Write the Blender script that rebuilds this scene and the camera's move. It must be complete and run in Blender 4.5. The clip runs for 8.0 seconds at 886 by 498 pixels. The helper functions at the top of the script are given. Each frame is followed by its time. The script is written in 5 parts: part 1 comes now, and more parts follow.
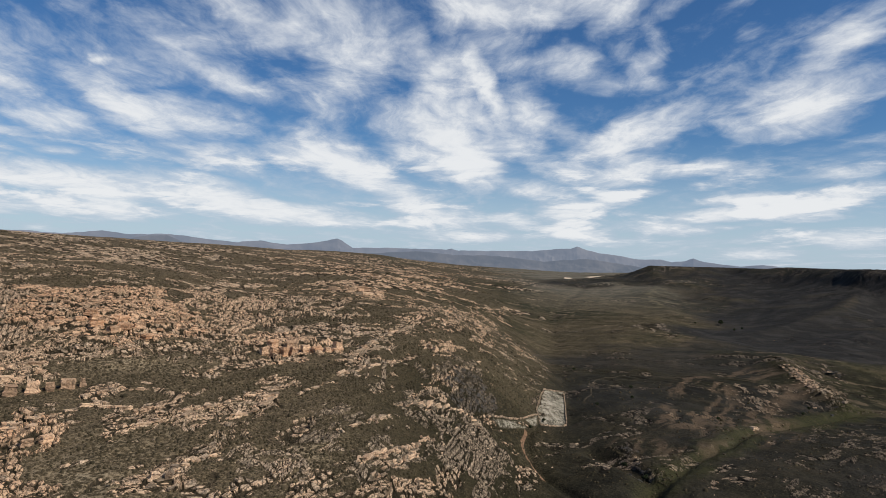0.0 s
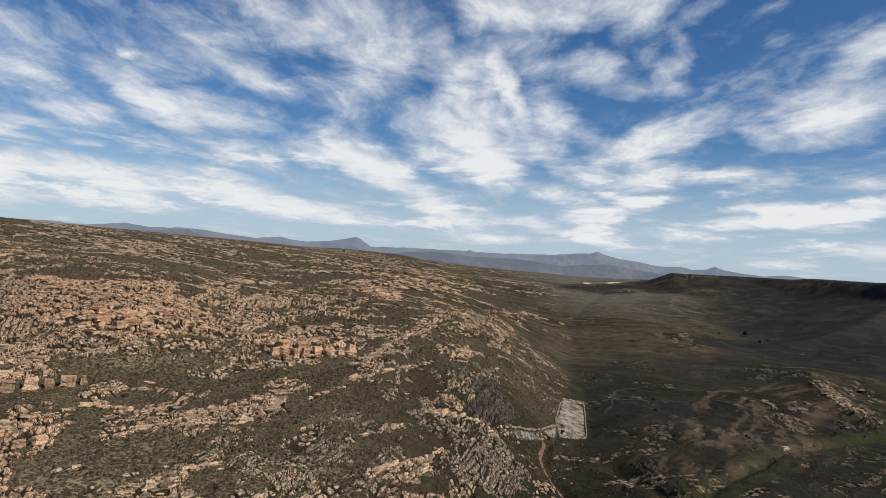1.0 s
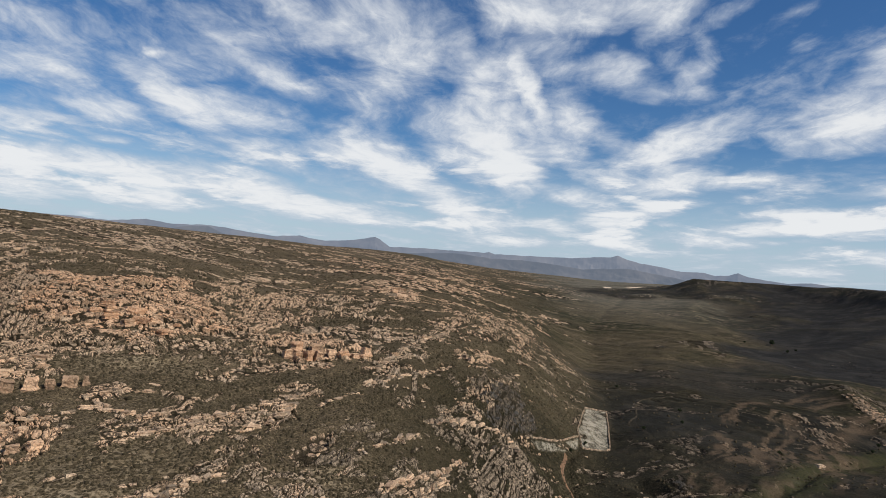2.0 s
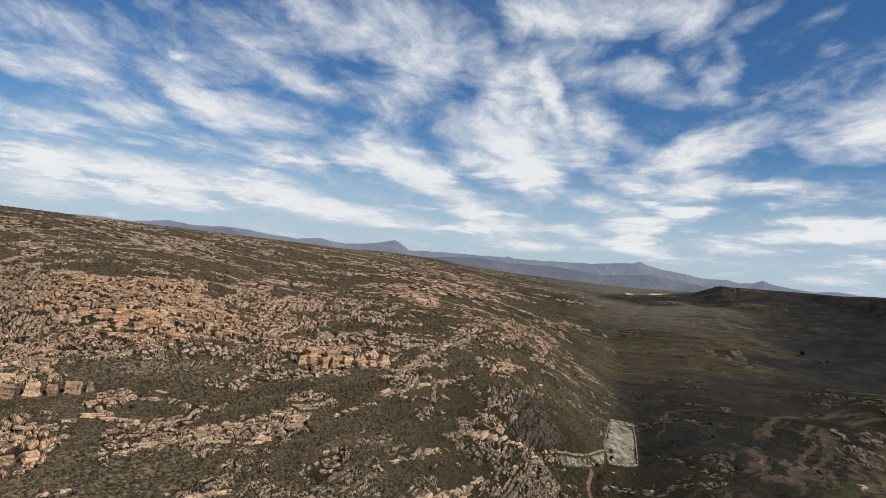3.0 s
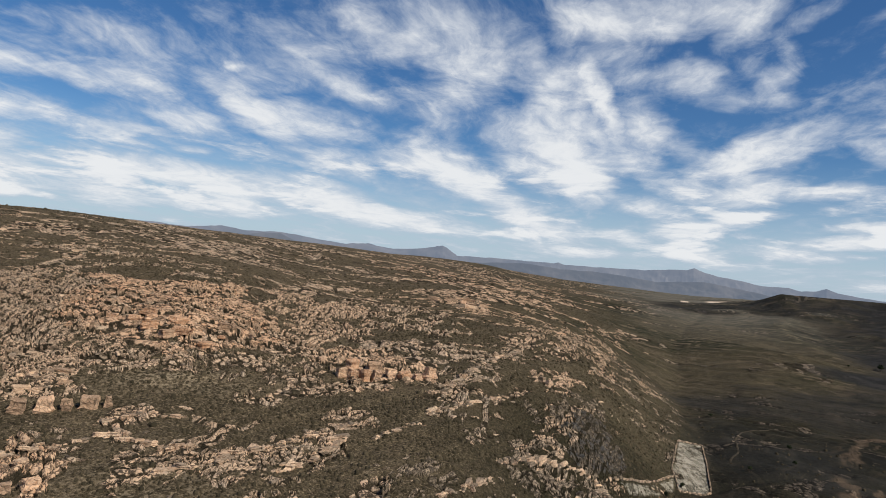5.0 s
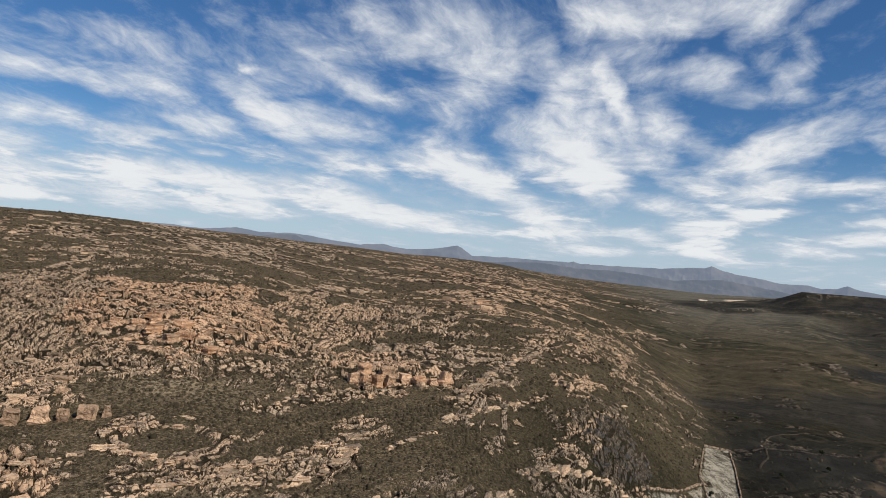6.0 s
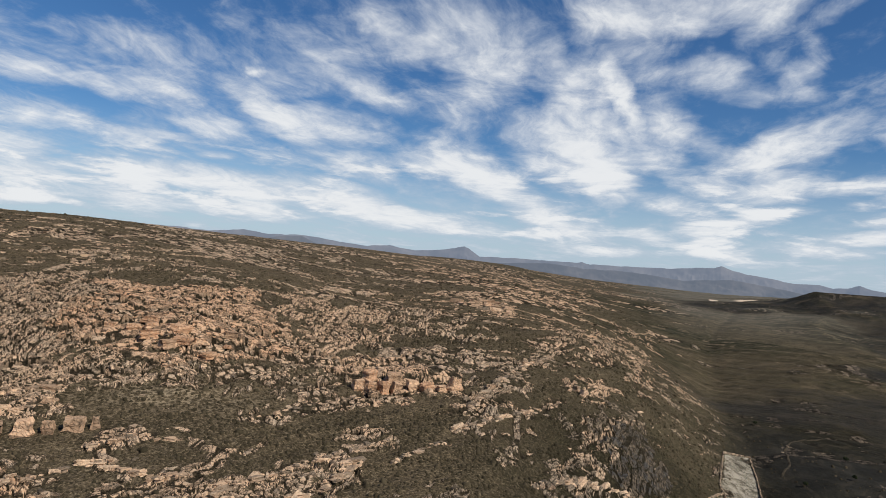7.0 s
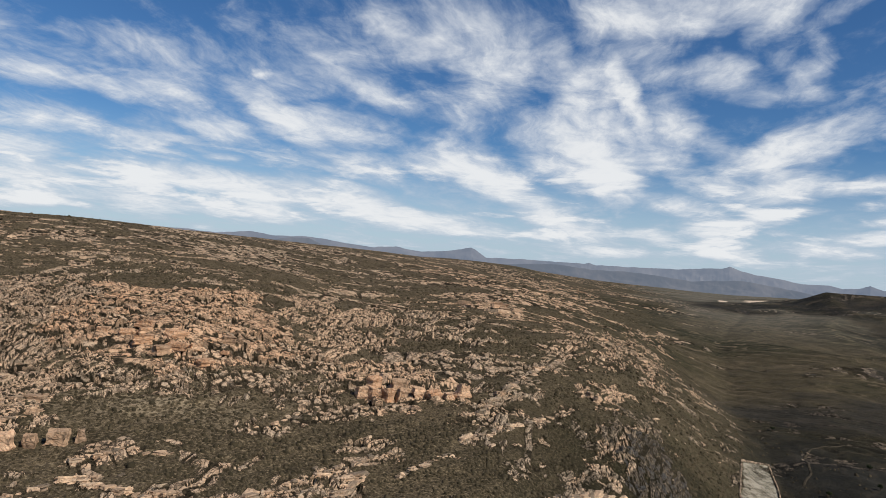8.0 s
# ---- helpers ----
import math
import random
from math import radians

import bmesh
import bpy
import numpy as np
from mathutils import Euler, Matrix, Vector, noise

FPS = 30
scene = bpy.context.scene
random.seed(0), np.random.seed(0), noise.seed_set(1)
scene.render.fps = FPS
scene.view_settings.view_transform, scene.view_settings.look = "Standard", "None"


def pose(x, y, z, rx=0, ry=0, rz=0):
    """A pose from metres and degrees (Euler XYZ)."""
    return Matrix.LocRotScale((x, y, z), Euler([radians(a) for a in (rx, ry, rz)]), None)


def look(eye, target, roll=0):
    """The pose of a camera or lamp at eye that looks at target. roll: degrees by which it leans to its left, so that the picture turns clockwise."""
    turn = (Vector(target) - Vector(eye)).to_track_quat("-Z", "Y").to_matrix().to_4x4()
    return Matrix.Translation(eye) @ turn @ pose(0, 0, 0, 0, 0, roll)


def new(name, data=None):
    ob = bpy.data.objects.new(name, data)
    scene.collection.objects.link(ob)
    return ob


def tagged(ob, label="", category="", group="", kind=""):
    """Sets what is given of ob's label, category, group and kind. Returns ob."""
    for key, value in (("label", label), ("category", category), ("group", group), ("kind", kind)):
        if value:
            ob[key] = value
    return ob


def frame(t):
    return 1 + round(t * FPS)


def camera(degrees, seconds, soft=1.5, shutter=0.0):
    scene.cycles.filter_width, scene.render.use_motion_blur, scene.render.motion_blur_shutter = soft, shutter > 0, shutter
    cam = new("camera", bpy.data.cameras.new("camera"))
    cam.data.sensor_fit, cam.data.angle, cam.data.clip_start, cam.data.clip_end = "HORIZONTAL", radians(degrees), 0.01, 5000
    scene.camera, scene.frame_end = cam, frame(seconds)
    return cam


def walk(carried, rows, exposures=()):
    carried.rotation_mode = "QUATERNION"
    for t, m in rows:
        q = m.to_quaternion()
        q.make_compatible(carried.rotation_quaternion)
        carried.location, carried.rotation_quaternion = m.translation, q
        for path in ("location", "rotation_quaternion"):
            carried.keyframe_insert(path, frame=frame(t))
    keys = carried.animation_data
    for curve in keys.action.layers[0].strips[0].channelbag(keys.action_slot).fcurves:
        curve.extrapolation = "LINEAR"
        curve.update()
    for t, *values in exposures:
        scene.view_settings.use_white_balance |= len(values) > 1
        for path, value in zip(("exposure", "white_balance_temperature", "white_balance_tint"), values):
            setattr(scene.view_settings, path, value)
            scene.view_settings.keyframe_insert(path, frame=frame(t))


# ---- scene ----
cam = camera(67.0, 8.0, soft=0.9)
METRES, EYE, TILT, LEAN, TURN = 120.0, 108.0, 0.8, -1.8, 0.0
ROWS = [
    (0.0, 0.0000, 0.0000, 0.0000, -0.00, 0.00, 0.00),
    (0.5, -0.0035, 0.0674, 0.0012, 0.72, 0.05, -0.80),
    (1.0, -0.0079, 0.1343, 0.0018, 1.57, 0.07, -1.57),
    (1.5, -0.0141, 0.2005, 0.0017, 2.37, 0.07, -2.13),
    (3, -0.0389, 0.3968, -0.0010, 4.85, 0.38, -3.15),
    (3.5, -0.0481, 0.4612, -0.0028, 5.80, 0.57, -3.41),
    (4, -0.0582, 0.5246, -0.0054, 6.83, 0.69, -3.61),
    (4.5, -0.0686, 0.5871, -0.0081, 7.91, 0.70, -3.59),
    (5, -0.0791, 0.6474, -0.0102, 8.93, 0.63, -3.36),
    (6.5, -0.1117, 0.8180, -0.0143, 10.51, 0.58, -2.73),
    (7, -0.1234, 0.8727, -0.0150, 10.80, 0.63, -2.63),
    (7.5, -0.1351, 0.9264, -0.0154, 11.10, 0.68, -2.55),
    (8, -0.1467, 0.9800, -0.0160, 11.35, 0.71, -2.48),
]
walk(cam, [(t, pose(0, 0, EYE, TILT, LEAN, TURN) @ pose(METRES * x, METRES * y, METRES * z, 90 + pitch, roll, yaw)) for t, x, y, z, yaw, pitch, roll in ROWS])

# ---- sky, sun ----
SUN_BEARING, SUN_HEIGHT = radians(116), radians(43)
sun_way = Vector((math.sin(SUN_BEARING) * math.cos(SUN_HEIGHT), math.cos(SUN_BEARING) * math.cos(SUN_HEIGHT), math.sin(SUN_HEIGHT)))
sun_lamp = bpy.data.lights.new("sun", "SUN")
sun_lamp.energy, sun_lamp.angle, sun_lamp.color = 5.0, radians(0.6), (1.0, 0.93, 0.82)
sun = new("sun", sun_lamp)
sun.matrix_world = look(sun_way * 100, (0, 0, 0))

world = bpy.data.worlds.new("sky")
world.use_nodes = True
scene.world = world


class Nodes:
    """Short hand for a node tree: add nodes, link values."""

    def __init__(self, tree):
        self.tree = tree
        tree.nodes.clear()

    def add(self, kind, ins=(), **props):
        n = self.tree.nodes.new(kind)
        for key, value in props.items():
            setattr(n, key, value)
        for slot, value in (ins.items() if isinstance(ins, dict) else enumerate(ins)):
            if value is None:
                continue
            if isinstance(value, bpy.types.NodeSocket):
                self.tree.links.new(value, n.inputs[slot])
            else:
                n.inputs[slot].default_value = value
        return n

    def math(self, op, a, b=None, c=None, clamp=False):
        return self.add("ShaderNodeMath", (a, b, c), operation=op, use_clamp=clamp).outputs[0]

    def vec(self, op, a, b=None):
        return self.add("ShaderNodeVectorMath", (a, b), operation=op).outputs[0]

    def noise(self, vector, scale, detail=4.0, rough=0.5, distortion=0.0, dims="3D"):
        return self.add("ShaderNodeTexNoise", {"Vector": vector, "Scale": scale, "Detail": detail, "Roughness": rough, "Distortion": distortion}, noise_dimensions=dims)

    def step(self, value, lo, hi, a=0.0, b=1.0):
        return self.add("ShaderNodeMapRange", {"Value": value, "From Min": lo, "From Max": hi, "To Min": a, "To Max": b}, interpolation_type="SMOOTHSTEP").outputs[0]

    def mix(self, f, a, b, blend="MIX"):
        n = self.add("ShaderNodeMix", data_type="RGBA", blend_type=blend)
        for slot, value in ((0, f), (6, a), (7, b)):
            if isinstance(value, bpy.types.NodeSocket):
                self.tree.links.new(value, n.inputs[slot])
            else:
                n.inputs[slot].default_value = value if slot == 0 else (*value[:3], 1)
        return n.outputs[2]


w = Nodes(world.node_tree)
SKY_SATURATION, SKY_VALUE, SKY_TINT, CLOUD, GREY_CLOUD = 1.2, 0.74, (0.73, 0.95, 1.15), (8.3, 8.45, 8.6), (4.7, 5.4, 6.5)
sky = w.add("ShaderNodeTexSky", sky_type="NISHITA", sun_disc=False, sun_elevation=SUN_HEIGHT, sun_rotation=SUN_BEARING, altitude=900.0, air_density=1.0, dust_density=1.0, ozone_density=2.0)
way = w.add("ShaderNodeTexCoord").outputs["Generated"]
# The sky seen as a sheet of high cloud: place on the sheet = heading / height
tall = w.add("ShaderNodeSeparateXYZ", (way,)).outputs
lift = w.math("ADD", w.math("MAXIMUM", tall[2], -0.02), 0.06)
flat = w.add("ShaderNodeCombineXYZ", (w.math("DIVIDE", tall[0], lift), w.math("DIVIDE", tall[1], lift), 0.0)).outputs[0]
wander = w.noise(flat, 0.9, 3, 0.5).outputs["Color"]
wander2 = w.noise(flat, 5.0, 3, 0.55).outputs["Color"]
bent = w.add("ShaderNodeVectorMath", (w.vec("SUBTRACT", wander, (0.5, 0.5, 0.5)), (0.22, 0.3, 0.0), flat), operation="MULTIPLY_ADD").outputs[0]
bent = w.add("ShaderNodeVectorMath", (w.vec("SUBTRACT", wander2, (0.5, 0.5, 0.5)), (0.1, 0.1, 0.0), bent), operation="MULTIPLY_ADD").outputs[0]
sheet = [w.math("MULTIPLY", w.step(w.noise(w.vec("MULTIPLY", bent, (1.5, 0.6, 1.0)), 0.9, 4, 0.55).outputs[0], 0.38, 0.66), 0.2)]


def veil(x, y, length, width, turn, strength):
    """One drift of cloud on the sheet."""
    m = w.add("ShaderNodeMapping", {"Vector": bent, "Location": (x, y, 0), "Rotation": (0, 0, radians(turn)), "Scale": (length, width, 1)}, vector_type="TEXTURE")
    g = w.add("ShaderNodeTexGradient", (m.outputs[0],), gradient_type="SPHERICAL")
    sheet[0] = w.math("MULTIPLY_ADD", g.outputs["Fac"], strength, sheet[0])


veil(-1.88, 2.46, 0.325, 0.237, -68, 0.65)
veil(-2.14, 3.14, 0.518, 0.234, -65, 1)
veil(-2.41, 3.10, 0.343, 0.232, -66, 0.6)
veil(-2.28, 3.89, 0.489, 0.262, -71, 0.7)
veil(-1.68, 3.34, 0.578, 0.168, -81, 0.8)
veil(-1.42, 3.84, 0.581, 0.417, -84, 1)
veil(-1.75, 3.84, 0.919, 0.221, -83, 0.7)
veil(-1.64, 4.99, 0.920, 0.297, -84, 0.7)
veil(-0.98, 3.24, 0.372, 0.179, 82, 0.9)
veil(-1.45, 2.85, 0.096, 0.062, -60, 0.7)
veil(-2.73, 4.69, 0.247, 0.141, -30, 0.5)
veil(-3.87, 5.44, 1.093, 0.702, -55, 0.8)
veil(-3.32, 5.95, 1.130, 0.818, -82, 0.9)
veil(-2.39, 6.66, 1.610, 0.693, 86, 0.9)
veil(-5.24, 7.17, 1.822, 0.699, -63, 0.8)
veil(-4.05, 7.83, 1.818, 1.055, -65, 0.7)
veil(-2.33, 8.07, 1.899, 0.918, 82, 0.8)
veil(-1.56, 8.73, 1.575, 0.912, 84, 0.6)
veil(-0.98, 4.80, 0.703, 0.417, 89, 0.9)
veil(-0.87, 4.19, 0.501, 0.166, 89, 0.6)
veil(-0.71, 5.35, 1.341, 0.314, 88, 1)
veil(-0.41, 6.69, 1.924, 0.345, 83, 0.8)
veil(-0.88, 2.53, 0.497, 0.276, -86, 0.42)
veil(-0.58, 2.42, 0.521, 0.275, -89, 0.7)
veil(-0.43, 2.77, 0.710, 0.203, -86, 0.75)
veil(-0.52, 3.12, 0.500, 0.141, -89, 0.5)
veil(-0.31, 2.82, 0.441, 0.132, -89, 0.4)
veil(-0.11, 3.73, 0.617, 0.451, 88, 0.8)
veil(0.11, 4.13, 1.467, 0.321, 83, 1)
veil(0.20, 3.19, 0.755, 0.070, 79, 1.3)
veil(0.40, 3.48, 0.490, 0.168, 77, 0.9)
veil(-0.10, 4.61, 1.279, 0.329, 84, 0.9)
veil(0.24, 5.32, 1.282, 0.238, 86, 0.9)
veil(0.44, 4.25, 0.724, 0.208, 79, 0.8)
veil(0.66, 3.88, 0.479, 0.169, 64, 0.5)
veil(0.12, 2.24, 0.240, 0.202, 46, 1.1)
veil(0.36, 2.31, 0.223, 0.164, -31, 0.9)
veil(0.07, 2.79, 0.398, 0.120, 78, 0.5)
veil(-0.02, 2.33, 0.181, 0.081, -85, 0.6)
veil(0.45, 2.15, 0.237, 0.137, 14, 0.9)
veil(0.57, 2.28, 0.250, 0.087, -89, 0.9)
veil(0.72, 2.18, 0.160, 0.067, -75, 0.8)
veil(0.53, 2.44, 0.201, 0.066, 86, 0.5)
veil(0.57, 2.92, 0.379, 0.163, 63, 0.65)
veil(0.54, 2.73, 0.206, 0.075, 71, 0.4)
veil(-2.74, 4.12, 0.906, 0.409, -82, 0.3)
veil(-1.39, 2.82, 0.483, 0.248, 68, 0.3)
veil(-0.70, 3.59, 0.859, 0.194, 87, 0.4)
veil(-1.08, 2.86, 0.573, 0.218, 82, 0.35)
veil(-0.13, 2.90, 0.793, 0.146, 81, 0.45)
veil(0.26, 2.76, 0.641, 0.134, 72, 0.45)
veil(0.79, 2.81, 0.468, 0.101, 59, 0.45)
veil(0.76, 2.48, 0.303, 0.053, 62, 0.4)
veil(0.93, 2.13, 0.159, 0.056, -77, 0.35)
veil(0.96, 3.77, 0.451, 0.132, -83, 0.5)
veil(0.80, 6.02, 0.788, 0.382, 57, 0.5)
veil(-0.06, 2.96, 0.396, 0.106, -71, 0.4)
veil(0.39, 2.70, 0.210, 0.096, -66, 0.4)
veil(0.80, 3.04, 0.245, 0.188, -85, 0.5)
veil(0.79, 2.74, 0.256, 0.072, -88, 0.4)
veil(1.07, 4.16, 0.808, 0.330, -88, 0.9)
veil(1.15, 3.76, 0.644, 0.240, -80, 0.8)
veil(1.15, 3.35, 0.261, 0.135, -87, 0.7)
veil(0.89, 5.07, 0.624, 0.286, 65, 0.9)
veil(1.40, 5.09, 0.703, 0.351, 87, 1)
veil(1.82, 4.72, 0.420, 0.244, -81, 0.9)
veil(1.65, 6.02, 0.542, 0.269, -76, 0.9)
veil(1.39, 7.36, 1.241, 0.430, 86, 0.8)
veil(0.92, 8.50, 1.224, 0.335, 77, 0.6)
veil(1.57, 3.66, 0.447, 0.116, 56, 0.5)
veil(1.06, 2.38, 0.115, 0.054, 66, 0.4)
veil(2.67, 5.98, 0.628, 0.307, -64, 0.8)
veil(3.00, 6.86, 0.983, 0.517, -80, 1)
veil(2.95, 8.52, 1.006, 0.670, 75, 0.6)
veil(2.20, 10.04, 1.883, 0.644, 64, 0.6)
veil(0.00, 8.30, 1.619, 0.762, 78, 0.7)
veil(0.38, 10.62, 1.542, 1.136, 79, 0.6)
veil(1.74, 3.25, 0.782, 0.339, 75, 1)
veil(1.44, 2.47, 0.341, 0.124, 72, 0.8)
veil(1.40, 2.31, 0.347, 0.109, 72, 0.6)
veil(2.73, 4.69, 0.500, 0.267, -88, 0.7)
veil(3.26, 5.58, 1.023, 0.404, 80, 0.9)
veil(5.27, 8.61, 1.609, 0.715, 58, 0.8)
veil(5.51, 11.41, 1.995, 0.821, 59, 0.5)
veil(-2.65, 2.77, 0.373, 0.309, 26, 0.8)
veil(-3.35, 3.51, 0.516, 0.429, -23, 0.6)
veil(-4.22, 4.31, 0.956, 0.424, -46, 0.7)
veil(-5.29, 5.54, 1.254, 0.627, -41, 0.8)
veil(-6.74, 7.08, 1.890, 0.756, -37, 0.8)
veil(-2.30, 2.14, 0.256, 0.116, -39, 0.5)

# Threads drawn out along the wind
strands = w.add("ShaderNodeMapping", {"Vector": bent, "Rotation": (0, 0, radians(4)), "Scale": (3.4, 0.9, 1)}).outputs[0]
wisps = w.noise(strands, 1.7, 9, 0.66, 0.5).outputs[0]
threads = w.add("ShaderNodeMapping", {"Vector": bent, "Rotation": (0, 0, radians(8)), "Scale": (2.2, 1.0, 1)}).outputs[0]
fine = w.noise(threads, 1.5, 9, 0.64, 0.6).outputs[0]
near_lift = w.math("ADD", w.math("MAXIMUM", tall[2], -0.02), 0.32)
dome = w.add("ShaderNodeCombineXYZ", (w.math("DIVIDE", tall[0], near_lift), w.math("DIVIDE", tall[1], near_lift), 0.0)).outputs[0]
dome = w.add("ShaderNodeVectorMath", (w.vec("SUBTRACT", wander, (0.5, 0.5, 0.5)), (0.35, 0.35, 0.0), dome), operation="MULTIPLY_ADD").outputs[0]
curls = w.noise(dome, 4.5, 9, 0.67).outputs[0]
near_edge = w.step(tall[2], 0.03, 0.2, 1.7, 1.0)
drift = w.math("SUBTRACT", 1.0, w.math("POWER", 2.718, w.math("MULTIPLY", w.math("MULTIPLY", sheet[0], near_edge), -1.25)))
body = w.math("MULTIPLY_ADD", w.math("SUBTRACT", fine, 0.5), w.step(tall[2], 0.02, 0.22, 0.35, 0.85), drift)
body = w.math("MULTIPLY_ADD", w.math("SUBTRACT", curls, 0.5), 0.85, body)
body = w.math("MULTIPLY_ADD", w.math("SUBTRACT", wisps, 0.5), w.step(tall[2], 0.05, 0.3, 0.25, 0.85), body)
body = w.math("MULTIPLY_ADD", w.math("SUBTRACT", w.noise(dome, 13.0, 6, 0.62, 0.5).outputs[0], 0.5), 0.55, body)
# small flat clouds low over the horizon
low = w.add("ShaderNodeCombineXYZ", (w.math("MULTIPLY", tall[0], 7.0), w.math("MULTIPLY", tall[1], 7.0), w.math("MULTIPLY", tall[2], 34.0))).outputs[0]
puffs = w.step(w.noise(low, 1.0, 7, 0.58, 0.4).outputs[0], 0.5, 0.64)
body = w.math("MULTIPLY_ADD", w.math("MULTIPLY", puffs, w.math("MULTIPLY", w.step(tall[2], 0.015, 0.05), w.step(tall[2], 0.19, 0.1))), 0.5, body)
# thin grey veil all about, dense white cores
cover = w.math("MULTIPLY_ADD", w.step(body, -0.05, 0.58), 0.58, w.math("MULTIPLY", w.step(body, 0.4, 0.9), 0.38))
haze = w.step(tall[2], 0.0, 0.19, 0.75, 0.0)
blue = w.add("ShaderNodeHueSaturation", {"Saturation": SKY_SATURATION, "Value": SKY_VALUE, "Color": sky.outputs[0]}).outputs[0]
blue = w.add("ShaderNodeVectorMath", (blue, SKY_TINT), operation="MULTIPLY").outputs[0]
bright = w.step(w.math("MULTIPLY_ADD", w.math("SUBTRACT", curls, 0.5), 0.7, body), 0.1, 1.05)
cloud_colour = w.mix(bright, GREY_CLOUD, CLOUD)
blue = w.mix(haze, blue, (4.9, 6.1, 7.3))
colour = w.mix(cover, blue, cloud_colour)
bg = w.add("ShaderNodeBackground", (colour, 0.1))
w.add("ShaderNodeOutputWorld", (bg.outputs[0],))
world.cycles.sampling_method, world.cycles.sample_map_resolution = "MANUAL", 512

# ---- the lie of the land ----
def lattice(ix, iy, seed):
    h = (ix.astype(np.int64) * 374761393 + iy.astype(np.int64) * 668265263 + seed * 974634721) & 0xFFFFFFFF
    h = ((h ^ (h >> 13)) * 1274126177) & 0xFFFFFFFF
    return ((h ^ (h >> 16)) & 0xFFFFFF) / float(0xFFFFFF)


def value_noise(x, y, seed=0):
    """Smooth noise from -1 to 1 with a cell of one metre."""
    ix, iy = np.floor(x), np.floor(y)
    fx, fy = x - ix, y - iy
    fx, fy = fx * fx * fx * (fx * (fx * 6 - 15) + 10), fy * fy * fy * (fy * (fy * 6 - 15) + 10)
    a, b = lattice(ix, iy, seed), lattice(ix + 1, iy, seed)
    c, d = lattice(ix, iy + 1, seed), lattice(ix + 1, iy + 1, seed)
    return 2 * ((a * (1 - fx) + b * fx) * (1 - fy) + (c * (1 - fx) + d * fx) * fy) - 1


def fbm(x, y, size, octaves=4, seed=0, gain=0.5):
    total, amp, norm = 0.0, 1.0, 0.0
    for k in range(octaves):
        total = total + amp * value_noise(x / size + 17.3 * k, y / size - 9.1 * k, seed + k)
        norm, amp, size = norm + amp, amp * gain, size * 0.5
    return total / norm


def smooth(a, b, v):
    t = np.clip((v - a) / (b - a), 0, 1)
    return t * t * (3 - 2 * t)


# Heights of the land above the stream, along bearings from the valley's mouth
RANGES = np.log([150.0, 300.0, 420.0, 560.0, 800.0, 1200.0, 1900.0, 3000.0, 4700.0])
PROFILES = []


def profile(bearing, *heights):
    PROFILES.append((bearing, heights))


profile(-62, 32, 52, 70, 84, 100, 120, 140, 148, 150)
profile(-35, 24, 44, 68, 82, 104, 124, 143, 150, 150)
profile(-25, 20, 45, 68, 81, 92, 108, 132, 140, 140)
profile(-15, 12, 42, 55, 64, 74, 87, 119, 126, 124)
profile(-6, 2, 36, 52, 62, 73, 78, 86, 114, 108)
profile(2, -8, 9, 31, 47, 49, 43, 49, 62, 70)
profile(8.5, -10, -8, -3, 9, 7, 14, 31, 46, 52)
profile(16, -8, -6, 1, 1, 7, 13, 21, 46, 52)
profile(22, -6, -4, 3, -3, 7, 10, 2, 36, 50)
profile(30, -4, -2, 6, -6, 6, 0, 5, 40, 50)
profile(60, 0, 0, 0, 0, 5, 10, 30, 50, 60)


def spline(v, knots, rows):
    """Cubic curve through rows (at knots), for an array v."""
    knots, rows = np.asarray(knots, float), np.asarray(rows, float)
    slope = np.gradient(rows, knots, axis=0)
    v = np.clip(v, knots[0], knots[-1])
    i = np.clip(np.searchsorted(knots, v, side="right") - 1, 0, len(knots) - 2)
    h = knots[i + 1] - knots[i]
    t = (v - knots[i]) / h
    t2, t3 = t * t, t * t * t
    return i, ((2 * t3 - 3 * t2 + 1), (t3 - 2 * t2 + t) * h, (-2 * t3 + 3 * t2), (t3 - t2) * h), slope


def along(x, y):
    """Bearing (degrees) and log range of a place."""
    return np.degrees(np.arctan2(x, y)), np.log(np.maximum(np.hypot(x, y), 1.0))


TABLE = np.array([h for _, h in PROFILES], float)
BEARINGS = np.array([b for b, _ in PROFILES], float)


def lay(x, y):
    """The land's large shape."""
    b, r = along(x, y)
    i, wb, slope_b = spline(b, BEARINGS, TABLE)
    values = []
    for rows in (TABLE, slope_b):
        j, wr, slope_r = spline(r, RANGES, rows.T)
        slope_r = slope_r.T
        for k in (i, i + 1):
            values.append(wr[0] * rows[k, j] + wr[1] * slope_r[k, j] + wr[2] * rows[k, j + 1] + wr[3] * slope_r[k, j + 1])
    z = wb[0] * values[0] + wb[2] * values[1] + wb[1] * values[2] + wb[3] * values[3]
    back = smooth(75, 180, np.abs(b))
    z = z * (1 - back) + 45 * back
    return 9 + (z - 9) * smooth(10, 170, np.hypot(x, y))


MESA = [(690, 2220), (930, 2090), (1010, 1900), (1000, 1680), (920, 1450), (980, 1260), (1300, 1050), (3400, 900), (4300, 2600), (1800, 4300)]


